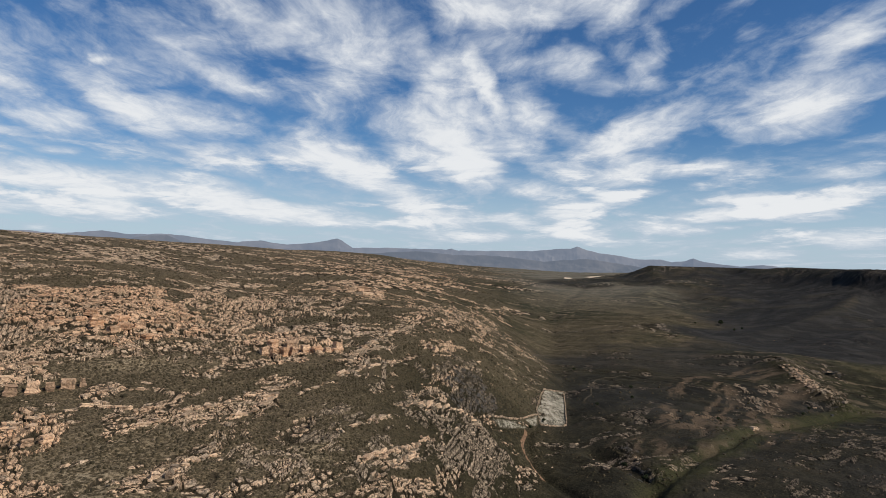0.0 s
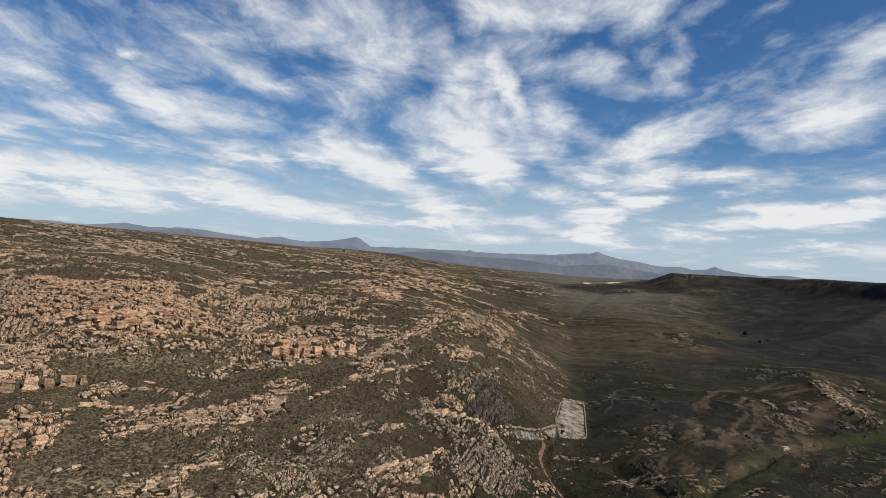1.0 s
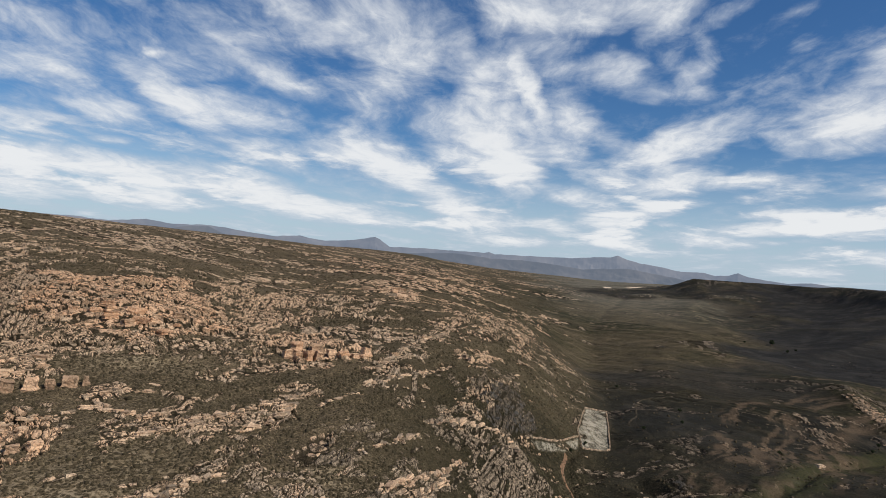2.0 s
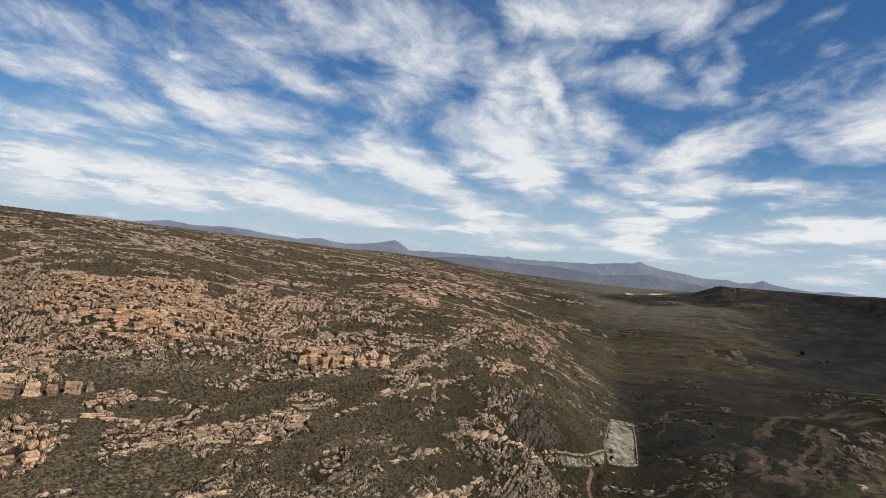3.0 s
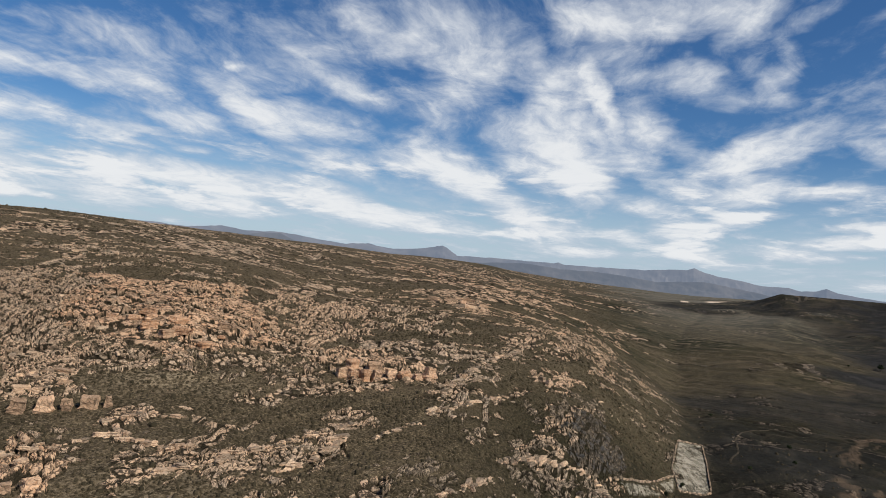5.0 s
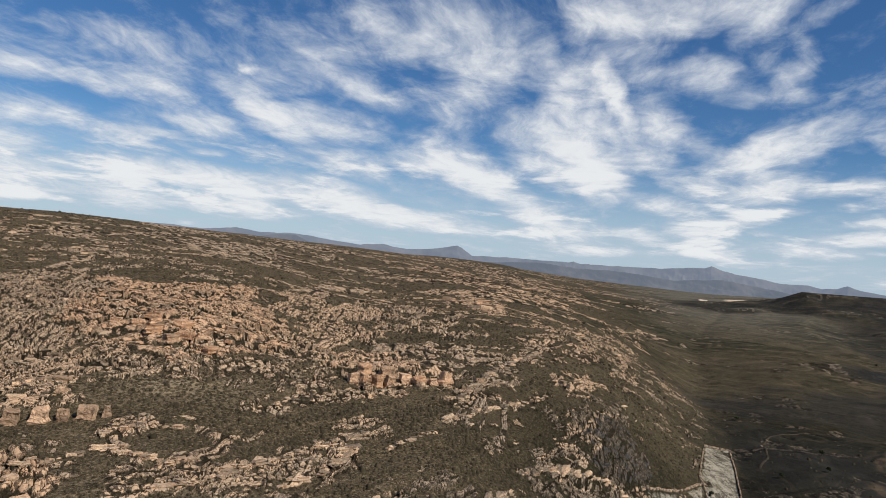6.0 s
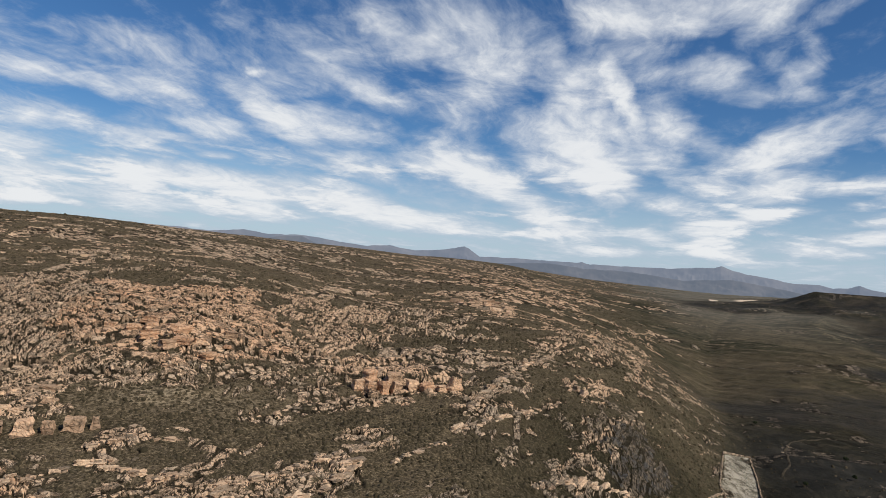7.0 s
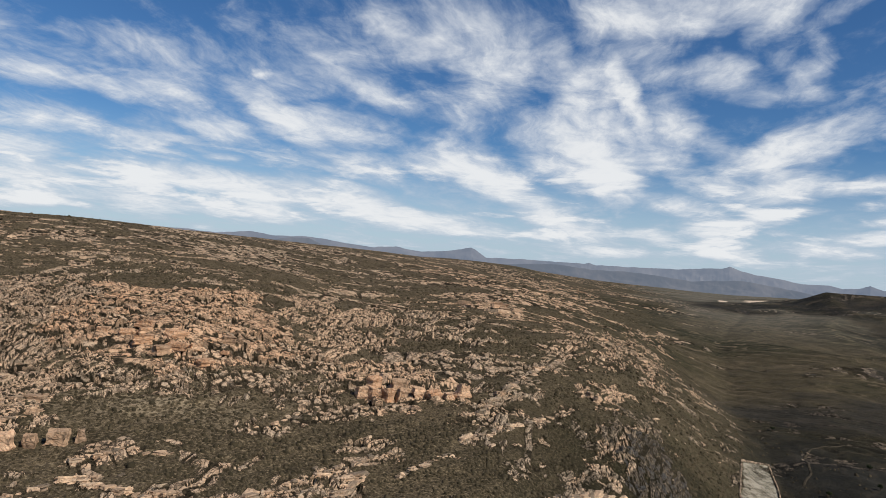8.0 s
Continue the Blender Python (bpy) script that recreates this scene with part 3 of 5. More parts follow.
def cover(x, y):
    """Rock, warmth of the rock, thicket and gravel at each place, from 0 to 1."""
    bare, warm, weight = np.zeros(np.shape(x)), np.full(np.shape(x), 0.12), np.full(np.shape(x), 0.3)
    for cx, cy, rx, ry, turn, dense, warmth, _ in OUTCROPS:
        k = np.nonzero(np.hypot(x - cx, y - cy) < 3 * max(rx, ry))[0]
        g = hump(x[k], y[k], cx, cy, rx * 1.15, ry * 1.15, turn, 1.0)
        dense = dense * (1.3 if rx < 26 else 1.0)
        bare[k] = 1 - (1 - bare[k]) * (1 - np.minimum(dense, 1) * (0.62 + 0.38 * warmth) * g)
        warm[k], weight[k] = warm[k] + (warmth * 1.25 - 0.17) * g, weight[k] + g
    dense_bush, stony = np.zeros(np.shape(x)), np.zeros(np.shape(x))
    for v in THICKETS:
        dense_bush = np.maximum(dense_bush, hump(x, y, *v, 1.0))
    for v in GRAVELS:
        stony = np.maximum(stony, hump(x, y, *v, 1.0))
    r, bearing = np.hypot(x, y), np.degrees(np.arctan2(x, y))
    for ring, rough in zip(FIELDS, (1.35, 1.15, 0.8)):
        stony = np.maximum(stony, rough * smooth(1.5, -1.5, outside(x, y, ring)))
    wet = np.zeros(np.shape(x))
    for line, wide, _ in CUTS[:4]:
        wet = np.maximum(wet, smooth(wide * 1.3, wide * 0.3, beside(x, y, line)))
    dense_bush = np.maximum(dense_bush, wet)
    # broken pavements of rock on the plateau, thin dark beds in the valley
    hill = smooth(11, 5, bearing)
    plateau = smooth(480, 800, r) * hill * (1 - 0.45 * smooth(-3, 5, bearing) * smooth(1300, 900, r))
    slabs = hump(x, y, -60, 1150, 190, 560, 8, 0.5)
    bare = np.maximum(bare, plateau * (0.24 + 0.5 * smooth(-0.15, 0.45, fbm(x, y, 90, 3, 47)) + slabs))
    valley = (1 - hill) * smooth(330, 420, r) * smooth(2600, 1700, r)
    bare = np.maximum(bare, valley * (0.06 + 0.24 * smooth(0.0, 0.5, fbm(x, y, 130, 3, 44))))
    # beds bent round the foot of the knoll
    bent = arcs(x, y)
    bare = np.maximum(bare, 0.25 * bent)
    bare = np.maximum(bare, hill * (0.16 + 0.3 * smooth(-0.1, 0.5, fbm(x, y, 55, 3, 48))) * (1 - 0.6 * plateau))
    scarp = smooth(150, 20, np.abs(outside(x, y, MESA) - 20))
    bare = np.maximum(bare, 0.45 * scarp)
    for ring in BENCHES:
        xs, ys = [p[0] for p in ring], [p[1] for p in ring]
        k = np.nonzero((x > min(xs) - 20) & (x < max(xs) + 20) & (y > min(ys) - 20) & (y < max(ys) + 20))[0]
        bench = smooth(5, -5, outside(x[k], y[k], ring) + fbm(x[k], y[k], 18, 3, 43) * 8)
        bare[k] *= 1 - bench
        dense_bush[k] = np.maximum(dense_bush[k], 0.55 * bench)
    bare = bare * (1 - 0.9 * dense_bush) * (1 - 0.7 * np.minimum(stony, 1))
    bed = bed_height(x, y)
    high = smooth(560, 800, r)
    run = (0.6 * x + 0.8 * y) * (1 - high) + (0.88 * x - 0.47 * y) * 0.55 * high + fbm(x, y, 40, 2, 57) * 14
    big = 1 + smooth(500, 1500, r) * 2.0
    patch = 0.72 * fbm(run / (30 * big), bed / (2.1 * big), 1.0, 3, 41) + 0.36 * fbm(x, y, 9 * big, 3, 42)
    bare = smooth(-0.17, 0.17, patch * 1.15 - (0.46 - 0.88 * bare)) * in_sight(x, y)
    warm = warm + slabs * hill * 0.8
    weight = weight + slabs * hill
    # lower warmth paints cloud shade onto valley rock and the scarp
    warm = warm / weight - 0.5 * np.maximum(valley * smooth(300, 420, r), scarp) * (1 - bent) + 0.25 * bent
    return bare, warm, dense_bush, stony


def zone_rock(x, y, zone, seed):
    """Which of the places lie in a zone of bedded rock, and there: rock, step height, cracks, ways along and across the beds."""
    dense, _, bearing, long, wide, rise, ring = zone
    long, wide = long * 1.25, wide * 1.25
    rise = min(rise, 0.42 * wide)
    xs, ys = [p[0] for p in ring], [p[1] for p in ring]
    k = np.nonzero((x > min(xs) - 25) & (x < max(xs) + 25) & (y > min(ys) - 25) & (y < max(ys) + 25))[0]
    px, py = x[k], y[k]
    size = math.sqrt((max(xs) - min(xs)) * (max(ys) - min(ys)))
    soft = min(max(size * 0.12, 2.5), 9)
    edge = smooth(soft, -soft, outside(px, py, ring) - 0.4 * soft + fbm(px, py, 3 * soft, 4, seed) * 2.2 * soft)
    c, s = math.cos(radians(bearing)), math.sin(radians(bearing))
    along, across = px * s + py * c, px * c - py * s
    across = across + fbm(px, py, 5 * long, 2, seed + 1) * wide * 2.6 + fbm(px, py, 1.6 * long, 2, seed + 2) * wide * 0.45
    along = along + fbm(px, py, 3 * wide, 2, seed + 3) * long * 0.6
    long = long * np.exp(0.5 * fbm(px, py, 30, 2, seed + 9) + 0.35)
    patch = 0.45 * fbm(px / 14, py / 14, 1.0, 3, seed + 4) + 0.75 * fbm(along / (2.6 * long), across / (1.5 * wide), 1.0, 3, seed + 5)
    bare = smooth(-0.1, 0.1, patch + (1.25 * dense - 0.8)) * smooth(0.12, 0.55, edge + 0.35 * patch)
    block, gap = cells(along / long, across / wide, seed + 6)
    small, chink = cells(along / (0.55 * long) + 9, across / (0.42 * wide), seed + 7)
    # beds step up across the slope and lean back
    bed = across / (3.1 * wide) + 0.5 * fbm(along / (5 * long), across / (4 * wide), 1.0, 2, seed + 8)
    part = bed - np.floor(bed)
    lean = (smooth(0.0, 0.16, part) * (1 - part) - 0.42)
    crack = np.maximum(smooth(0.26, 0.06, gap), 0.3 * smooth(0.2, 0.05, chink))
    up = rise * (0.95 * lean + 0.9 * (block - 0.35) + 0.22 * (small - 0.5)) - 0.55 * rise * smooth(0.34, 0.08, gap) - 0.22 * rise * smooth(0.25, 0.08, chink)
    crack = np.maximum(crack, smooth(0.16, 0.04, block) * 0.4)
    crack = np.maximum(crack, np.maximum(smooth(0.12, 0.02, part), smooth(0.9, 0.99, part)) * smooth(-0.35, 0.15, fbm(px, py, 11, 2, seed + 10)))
    return k, bare, up + 0.35 * rise, crack, along / zone[3], across / zone[4]


def in_sight(x, y):
    """Fades the fine detail out beneath and behind the start of the valley."""
    b = np.degrees(np.arctan2(x, y))
    return smooth(-60, -50, b) * smooth(47, 37, b) * smooth(90, 145, np.hypot(x, y))


def strata(x, y):
    """Folded beds of the valley floor, as a height through them."""
    z = lay(x, y) * 0.5 + hump(x, y, 212, 478, 80, 110, 0, 60.0) + fbm(x, y, 190, 3, 58) * 34 + fbm(x, y, 30, 2, 59) * 2.5
    for v in KNOLLS:
        z = z + hump(x, y, *v) * 2
    return z


def bed_height(x, y):
    high = smooth(560, 800, np.hypot(x, y))
    dipping = 0.35 * lay(x, y) - (0.88 * x - 0.47 * y) * 0.16 * (1 - high) + (0.47 * x + 0.88 * y) * 0.13 * high
    return dipping + hump(x, y, 262, 575, 85, 55, 10, 22.0) + fbm(x, y, 110, 2, 51) * 7 + fbm(x, y, 14, 2, 53) * 0.7


def cells(x, y, seed):
    """Cracked blocks: a height for each block, and nearness to the cracks between them."""
    ix, iy = np.floor(x), np.floor(y)
    first, second, which = np.full(np.shape(x), 9.0), np.full(np.shape(x), 9.0), np.zeros(np.shape(x))
    for dx in (-1, 0, 1):
        for dy in (-1, 0, 1):
            px, py = ix + dx, iy + dy
            d = np.hypot(px + 0.15 + 0.7 * lattice(px, py, seed) - x, py + 0.2 + 0.6 * lattice(px, py, seed + 1) - y)
            near = d < first
            second = np.where(near, first, np.minimum(second, d))
            which = np.where(near, lattice(px, py, seed + 2), which)
            first = np.where(near, d, first)
    return which, second - first


def relief(x, y, cover_here):
    """Small relief laid on the land: ledges and cracked blocks where rock is bare, hummocks elsewhere.
    Gives the height, the cover with the zones of bedded rock added, the cracks, and ways along and across the beds."""
    bare, warm, bush, stony = cover_here
    bed = bed_height(x, y)
    rise = 3.6
    part = bed / rise - np.floor(bed / rise)
    ledge = (smooth(0.55, 0.95, part) - part) * rise
    high = smooth(560, 800, np.hypot(x, y))
    run = (0.6 * x + 0.8 * y) * (1 - high) + (0.88 * x - 0.47 * y) * 0.7 * high + fbm(x, y, 12, 2, 55) * 4
    scale = 1 + smooth(500, 1400, np.hypot(x, y)) * 1.5
    u, v = run / (4.4 * scale), bed / (0.8 * scale)
    block, gap = np.full(np.shape(x), 0.4), np.ones(np.shape(x))
    k = np.nonzero(bare > 0.02)[0]
    block[k], gap[k] = cells(u[k], v[k], 61)
    crack = np.maximum(smooth(0.4, 0.1, gap), smooth(0.28, 0.1, block) * 0.7)
    up = bare * (0.6 * ledge + 1.3 * (block - 0.4) - 1.0 * smooth(0.4, 0.1, gap))
    bare, warm, crack = bare.copy(), warm.copy(), crack.copy()
    for n, zone in enumerate(ZONES):
        k, rock, lift_here, gaps, zu, zv = zone_rock(x, y, zone, 200 + 12 * n)
        own = rock > bare[k]
        up[k] = np.where(own, rock * lift_here, up[k])
        crack[k] = np.where(own, gaps, crack[k])
        u[k], v[k] = np.where(own, zu, u[k]), np.where(own, zv, v[k])
        warm[k] = np.where(own, zone[1], warm[k])
        bare[k] = np.maximum(bare[k], rock)
    up = up + fbm(x, y, 16, 3, 71) * 0.9 + (1 - bare) * (0.22 * ledge + fbm(x, y, 3.0, 2, 75) * 0.35)
    return up, (bare, warm, bush * (1 - bare), stony * (1 - bare)), crack, u, v


FIELDS = [[(84, 537), (103, 554), (90, 470), (69, 453), (70, 479)], [(30, 400), (70, 468), (67, 449), (32, 393)], [(40, 372), (49, 405), (58, 402), (60, 375), (52, 362)]]


def ground_at(x, y):
    """Height of the finished ground, and what covers it."""
    x, y = np.atleast_1d(np.asarray(x, float)), np.atleast_1d(np.asarray(y, float))
    up, c, crack, u, v = relief(x, y, cover(x, y))
    fade = in_sight(x, y)
    return land(x, y) + up * smooth(2600, 1500, np.hypot(x, y)) * fade, (*c, crack * fade, u, v)


# ---- materials ----
def surface(name):
    m = bpy.data.materials.new(name)
    m.use_nodes = True
    return m, Nodes(m.node_tree)


def finish(n, colour, rough, bump=None, height=0.3, spec=0.25):
    ins = {"Base Color": colour, "Roughness": rough, "Specular IOR Level": spec}
    if bump is not None:
        ins["Normal"] = n.add("ShaderNodeBump", {"Strength": 0.8, "Distance": height, "Height": bump}).outputs[0]
    n.add("ShaderNodeOutputMaterial", (n.add("ShaderNodeBsdfPrincipled", ins).outputs[0],))


DARK_SHADED_ROCK, BLACK_LICHEN = (0.105, 0.083, 0.06), (0.07, 0.068, 0.066)
GREY_ROCK, PALE_ROCK, WARM_ROCK, RUST_ROCK, DARK_ROCK = (0.31, 0.24, 0.174), (0.53, 0.405, 0.28), (0.5, 0.325, 0.205), (0.47, 0.24, 0.125), (0.03, 0.026, 0.021)


def rock_colour(n, where, warm, piece, laid=None, cleft=1.0):
    """Sandstone: grey to warm tan, with rust, black lichen, black water stains and a dark tone for shaded rock."""
    fine = n.noise(where, 1.7, 5, 0.65).outputs[0]
    broad = n.noise(where, 0.16, 4, 0.6).outputs[0]
    hue = n.math("ADD", warm, n.math("MULTIPLY_ADD", n.math("SUBTRACT", broad, 0.5), 0.9, n.math("MULTIPLY", n.math("SUBTRACT", piece, 0.5), 0.55)))
    # coldest tones: dark rock, and cloud shade painted into valley rock
    c = n.mix(n.step(hue, -0.3, 0.32), DARK_SHADED_ROCK, GREY_ROCK)
    c = n.mix(n.step(hue, -0.22, -0.5), c, BLACK_LICHEN)
    c = n.mix(n.step(hue, 0.15, 0.65), c, WARM_ROCK)
    c = n.mix(n.step(hue, 0.68, 1.15), c, RUST_ROCK)
    c = n.mix(n.math("MULTIPLY", n.step(n.math("ADD", fine, n.math("MULTIPLY", n.math("ADD", piece, n.math("MINIMUM", warm, 0.3)), 0.3)), 0.58, 0.95), 0.6), c, PALE_ROCK)
    stain = n.noise(n.add("ShaderNodeMapping", {"Vector": where, "Scale": (1.0, 1.0, 0.35)}).outputs[0], 0.55, 5, 0.7).outputs[0]
    c = n.mix(n.math("MULTIPLY", n.step(stain, 0.53, 0.72), 0.65), c, DARK_ROCK)
    # joints between the beds
    if laid is None:
        laid = bedded(n, where)
    joint = n.add("ShaderNodeTexVoronoi", {"Vector": laid, "Scale": 1.0}, feature="DISTANCE_TO_EDGE").outputs["Distance"]
    open_joint = n.step(n.math("MULTIPLY_ADD", n.math("SUBTRACT", fine, 0.5), 0.12, joint), 0.125, 0.035)
    return n.mix(n.math("MULTIPLY", open_joint, n.step(broad, 0.35, 0.6, 0.55 * cleft, 0.9 * cleft)), c, DARK_ROCK), n.math("SUBTRACT", fine, open_joint)


def bedded(n, where):
    """Beds that dip steeply: along the strike, across the beds, down the dip."""
    bent = n.add("ShaderNodeVectorMath", (n.noise(where, 0.45, 4, 0.55).outputs["Color"], (1.9, 1.9, 1.2), where), operation="MULTIPLY_ADD").outputs[0]
    return n.add("ShaderNodeCombineXYZ", [n.add("ShaderNodeVectorMath", (bent, v), operation="DOT_PRODUCT").outputs["Value"] for v in ((0.15, 0.28, 0.0), (0.67, -0.37, 0.8), (-0.27, 0.14, 0.3))]).outputs[0]


def make_ground():
    m, n = surface("hillside")
    where = n.add("ShaderNodeTexCoord").outputs["Object"]
    parts = n.add("ShaderNodeSeparateColor", (n.add("ShaderNodeAttribute", attribute_name="cover").outputs["Color"],)).outputs
    stony = n.add("ShaderNodeAttribute", attribute_name="stony").outputs["Fac"]
    lush_shade = n.add("ShaderNodeAttribute", attribute_name="lush_shade").outputs["Fac"]
    broad = n.noise(where, 0.022, 5, 0.6).outputs[0]
    middle = n.noise(where, 0.14, 5, 0.65).outputs[0]
    grain = n.noise(where, 0.9, 5, 0.7).outputs[0]
    tuft = n.add("ShaderNodeTexVoronoi", {"Vector": where, "Scale": 0.62, "Randomness": 1.0}).outputs["Distance"]
    bed = n.add("ShaderNodeAttribute", attribute_name="bed").outputs["Fac"]
    along = n.add("ShaderNodeVectorMath", (where, (0.6 * 0.03, 0.8 * 0.03, 0.0)), operation="DOT_PRODUCT").outputs["Value"]
    stripe = n.noise(n.add("ShaderNodeCombineXYZ", (n.math("MULTIPLY", bed, 0.42), along, 0.0)).outputs[0], 1.0, 4, 0.65).outputs[0]
    soil = n.mix(n.step(middle, 0.35, 0.65), SOIL, RED_SOIL)
    soil = n.mix(n.math("MULTIPLY", stony, n.step(grain, 0.3, 0.62)), soil, GRAVEL)
    scrub = n.mix(n.step(broad, 0.38, 0.62), SCRUB, DRY_SCRUB)
    scrub = n.mix(n.math("MULTIPLY", n.step(n.math("MULTIPLY_ADD", grain, 0.5, n.math("MULTIPLY", stripe, 0.5)), 0.46, 0.66), 0.75), scrub, STRAW)
    # tawny bare streaks and old lines in the valley
    wide = n.noise(where, 0.018, 6, 0.62, 0.6).outputs[0]
    curl = n.math("ABSOLUTE", n.math("SUBTRACT", n.noise(where, 0.013, 3, 0.5, 1.0).outputs[0], 0.5))
    fold = n.add("ShaderNodeAttribute", attribute_name="strata").outputs["Fac"]
    folds = n.noise(n.add("ShaderNodeCombineXYZ", (n.math("MULTIPLY", fold, 0.24), along, 0.0)).outputs[0], 1.0, 3, 0.6).outputs[0]
    folds = n.math("MULTIPLY_ADD", n.math("SUBTRACT", middle, 0.5), 0.35, folds)
    tawny = n.math("MAXIMUM", n.step(n.math("MULTIPLY_ADD", middle, 0.35, n.math("MULTIPLY", wide, 0.65)), 0.51, 0.6), n.math("MULTIPLY", n.step(curl, 0.012, 0.003), n.step(middle, 0.4, 0.6)))
    scrub = n.mix(n.math("MULTIPLY", lush_shade, 0.5), scrub, GREEN)
    scrub = n.mix(n.math("MULTIPLY", n.math("MULTIPLY", lush_shade, tawny), 0.85), scrub, TAWNY)
    dots = n.math("ADD", n.step(tuft, 0.72, 0.4), n.math("MULTIPLY", n.math("SUBTRACT", grain, 0.5), 1.2))
    bush = n.math("MULTIPLY_ADD", n.math("SUBTRACT", middle, 0.5), 1.4, n.math("MULTIPLY_ADD", parts[2], 0.6, dots))
    c = n.mix(n.step(bush, 0.1, 0.8), soil, scrub)
    c = n.mix(n.math("MULTIPLY", n.step(n.math("MULTIPLY_ADD", parts[2], -0.15, tuft), 0.5, 0.15), 0.5), c, THICKET)
    laid = n.add("ShaderNodeVectorMath", (n.add("ShaderNodeAttribute", attribute_name="grain").outputs["Color"], (1.5, 2.6, 1.0)), operation="MULTIPLY").outputs[0]
    laid = n.add("ShaderNodeVectorMath", (n.vec("SUBTRACT", n.noise(where, 0.5, 3, 0.6).outputs["Color"], (0.5, 0.5, 0.5)), (1.3, 1.3, 1.3), laid), operation="MULTIPLY_ADD").outputs[0]
    stone, fine = rock_colour(n, where, parts[1], n.noise(where, 0.35, 1).outputs[0], laid)
    edge = n.math("MULTIPLY_ADD", n.math("SUBTRACT", grain, 0.5), 1.7, parts[0])
    # fine speckle of dry stems, bare grit and dark bushlets
    speck = n.noise(where, 1.15, 3, 0.75).outputs[0]
    c = n.mix(n.math("MULTIPLY", n.step(speck, 0.52, 0.66), n.math("MULTIPLY_ADD", n.step(lush_shade, 0.35, 0.95), -0.72, 0.84)), c, GRIT)
    c = n.mix(n.math("MULTIPLY", n.step(speck, 0.47, 0.36), 0.85), c, THICKET)
    # valley growth: greener, and darkened for the cloud shade lying on it
    c = n.mix(n.math("MULTIPLY", lush_shade, 0.72), c, GREEN)
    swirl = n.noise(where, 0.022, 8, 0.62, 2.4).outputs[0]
    c = n.mix(n.math("MULTIPLY", n.step(swirl, 0.535, 0.6), n.math("MULTIPLY", lush_shade, 0.75)), c, SWIRL)
    c = n.mix(n.math("MULTIPLY", n.step(swirl, 0.46, 0.36), n.math("MULTIPLY", lush_shade, 0.7)), c, THICKET)
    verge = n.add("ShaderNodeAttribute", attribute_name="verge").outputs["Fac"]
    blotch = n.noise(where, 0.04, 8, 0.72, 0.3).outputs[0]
    c = n.mix(n.math("MULTIPLY", n.step(blotch, 0.5, 0.38), n.math("MULTIPLY", lush_shade, 0.9)), c, THICKET)
    c = n.mix(n.math("MULTIPLY", n.step(blotch, 0.56, 0.68), n.math("MULTIPLY", lush_shade, 0.4)), c, TAWNY)
    c = n.mix(n.math("MULTIPLY", n.step(folds, 0.53, 0.6), n.math("MULTIPLY", lush_shade, n.step(wide, 0.4, 0.55, 0.15, 0.95))), c, STREAK)
    c = n.mix(n.math("MULTIPLY", n.step(folds, 0.44, 0.36), n.math("MULTIPLY", lush_shade, 0.75)), c, THICKET)
    # cloud shade of the near valley, multiplied into the ground colour
    floor_shade = n.add("ShaderNodeAttribute", attribute_name="floor_shade").outputs["Fac"]
    c = n.mix(n.math("MULTIPLY", floor_shade, n.step(broad, 0.3, 0.7, 1.0, 0.8)), c, VALLEY_SHADE, "MULTIPLY")
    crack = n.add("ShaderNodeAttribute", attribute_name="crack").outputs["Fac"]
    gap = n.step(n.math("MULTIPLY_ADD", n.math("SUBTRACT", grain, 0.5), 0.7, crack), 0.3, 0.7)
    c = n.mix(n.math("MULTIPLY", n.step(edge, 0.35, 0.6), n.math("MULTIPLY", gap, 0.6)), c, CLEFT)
    c = n.mix(n.math("MULTIPLY", n.step(edge, 0.42, 0.62), n.math("SUBTRACT", 1.0, gap)), c, stone)
    c = n.mix(n.math("MULTIPLY", n.step(n.math("MULTIPLY_ADD", middle, 0.4, n.math("MULTIPLY", stripe, 0.6)), 0.46, 0.36), 0.6), c, THICKET)
    # haze over the far plain, put in as paler ground colours
    plain_haze = n.add("ShaderNodeAttribute", attribute_name="plain_haze").outputs["Fac"]
    hazed_plain = n.mix(n.step(n.math("MULTIPLY_ADD", folds, 0.3, n.math("MULTIPLY", swirl, 0.7)), 0.45, 0.57), HAZED_GROUND, PALE_HAZE)
    c = n.mix(n.math("MULTIPLY", plain_haze, n.step(grain, 0.3, 0.6, 0.7, 0.95)), c, hazed_plain)
    # heath of the mountain, its shade mixed in as a darker colour
    heath_shade = n.add("ShaderNodeAttribute", attribute_name="heath_shade").outputs["Fac"]
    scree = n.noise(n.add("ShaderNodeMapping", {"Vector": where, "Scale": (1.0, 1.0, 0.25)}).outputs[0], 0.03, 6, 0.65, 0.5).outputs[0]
    dark = n.mix(n.step(scree, 0.45, 0.64), HEATH_SHADE, SCREE)
    c = n.mix(n.math("MULTIPLY", heath_shade, n.step(grain, 0.75, 0.4, 0.78, 1.0)), c, dark)
    c = n.mix(n.math("MULTIPLY", verge, n.step(speck, 0.38, 0.55, 0.1, 0.75)), c, VERGE)
    arc = n.add("ShaderNodeAttribute", attribute_name="arcs").outputs["Fac"]
    c = n.mix(n.math("MULTIPLY", arc, n.step(grain, 0.35, 0.6, 0.4, 0.9)), c, PINK_BED)
    pan = n.add("ShaderNodeAttribute", attribute_name="pan").outputs["Fac"]
    c = n.mix(n.step(n.math("MULTIPLY_ADD", n.math("SUBTRACT", broad, 0.5), 0.8, pan), 0.4, 0.7), c, CLAY)
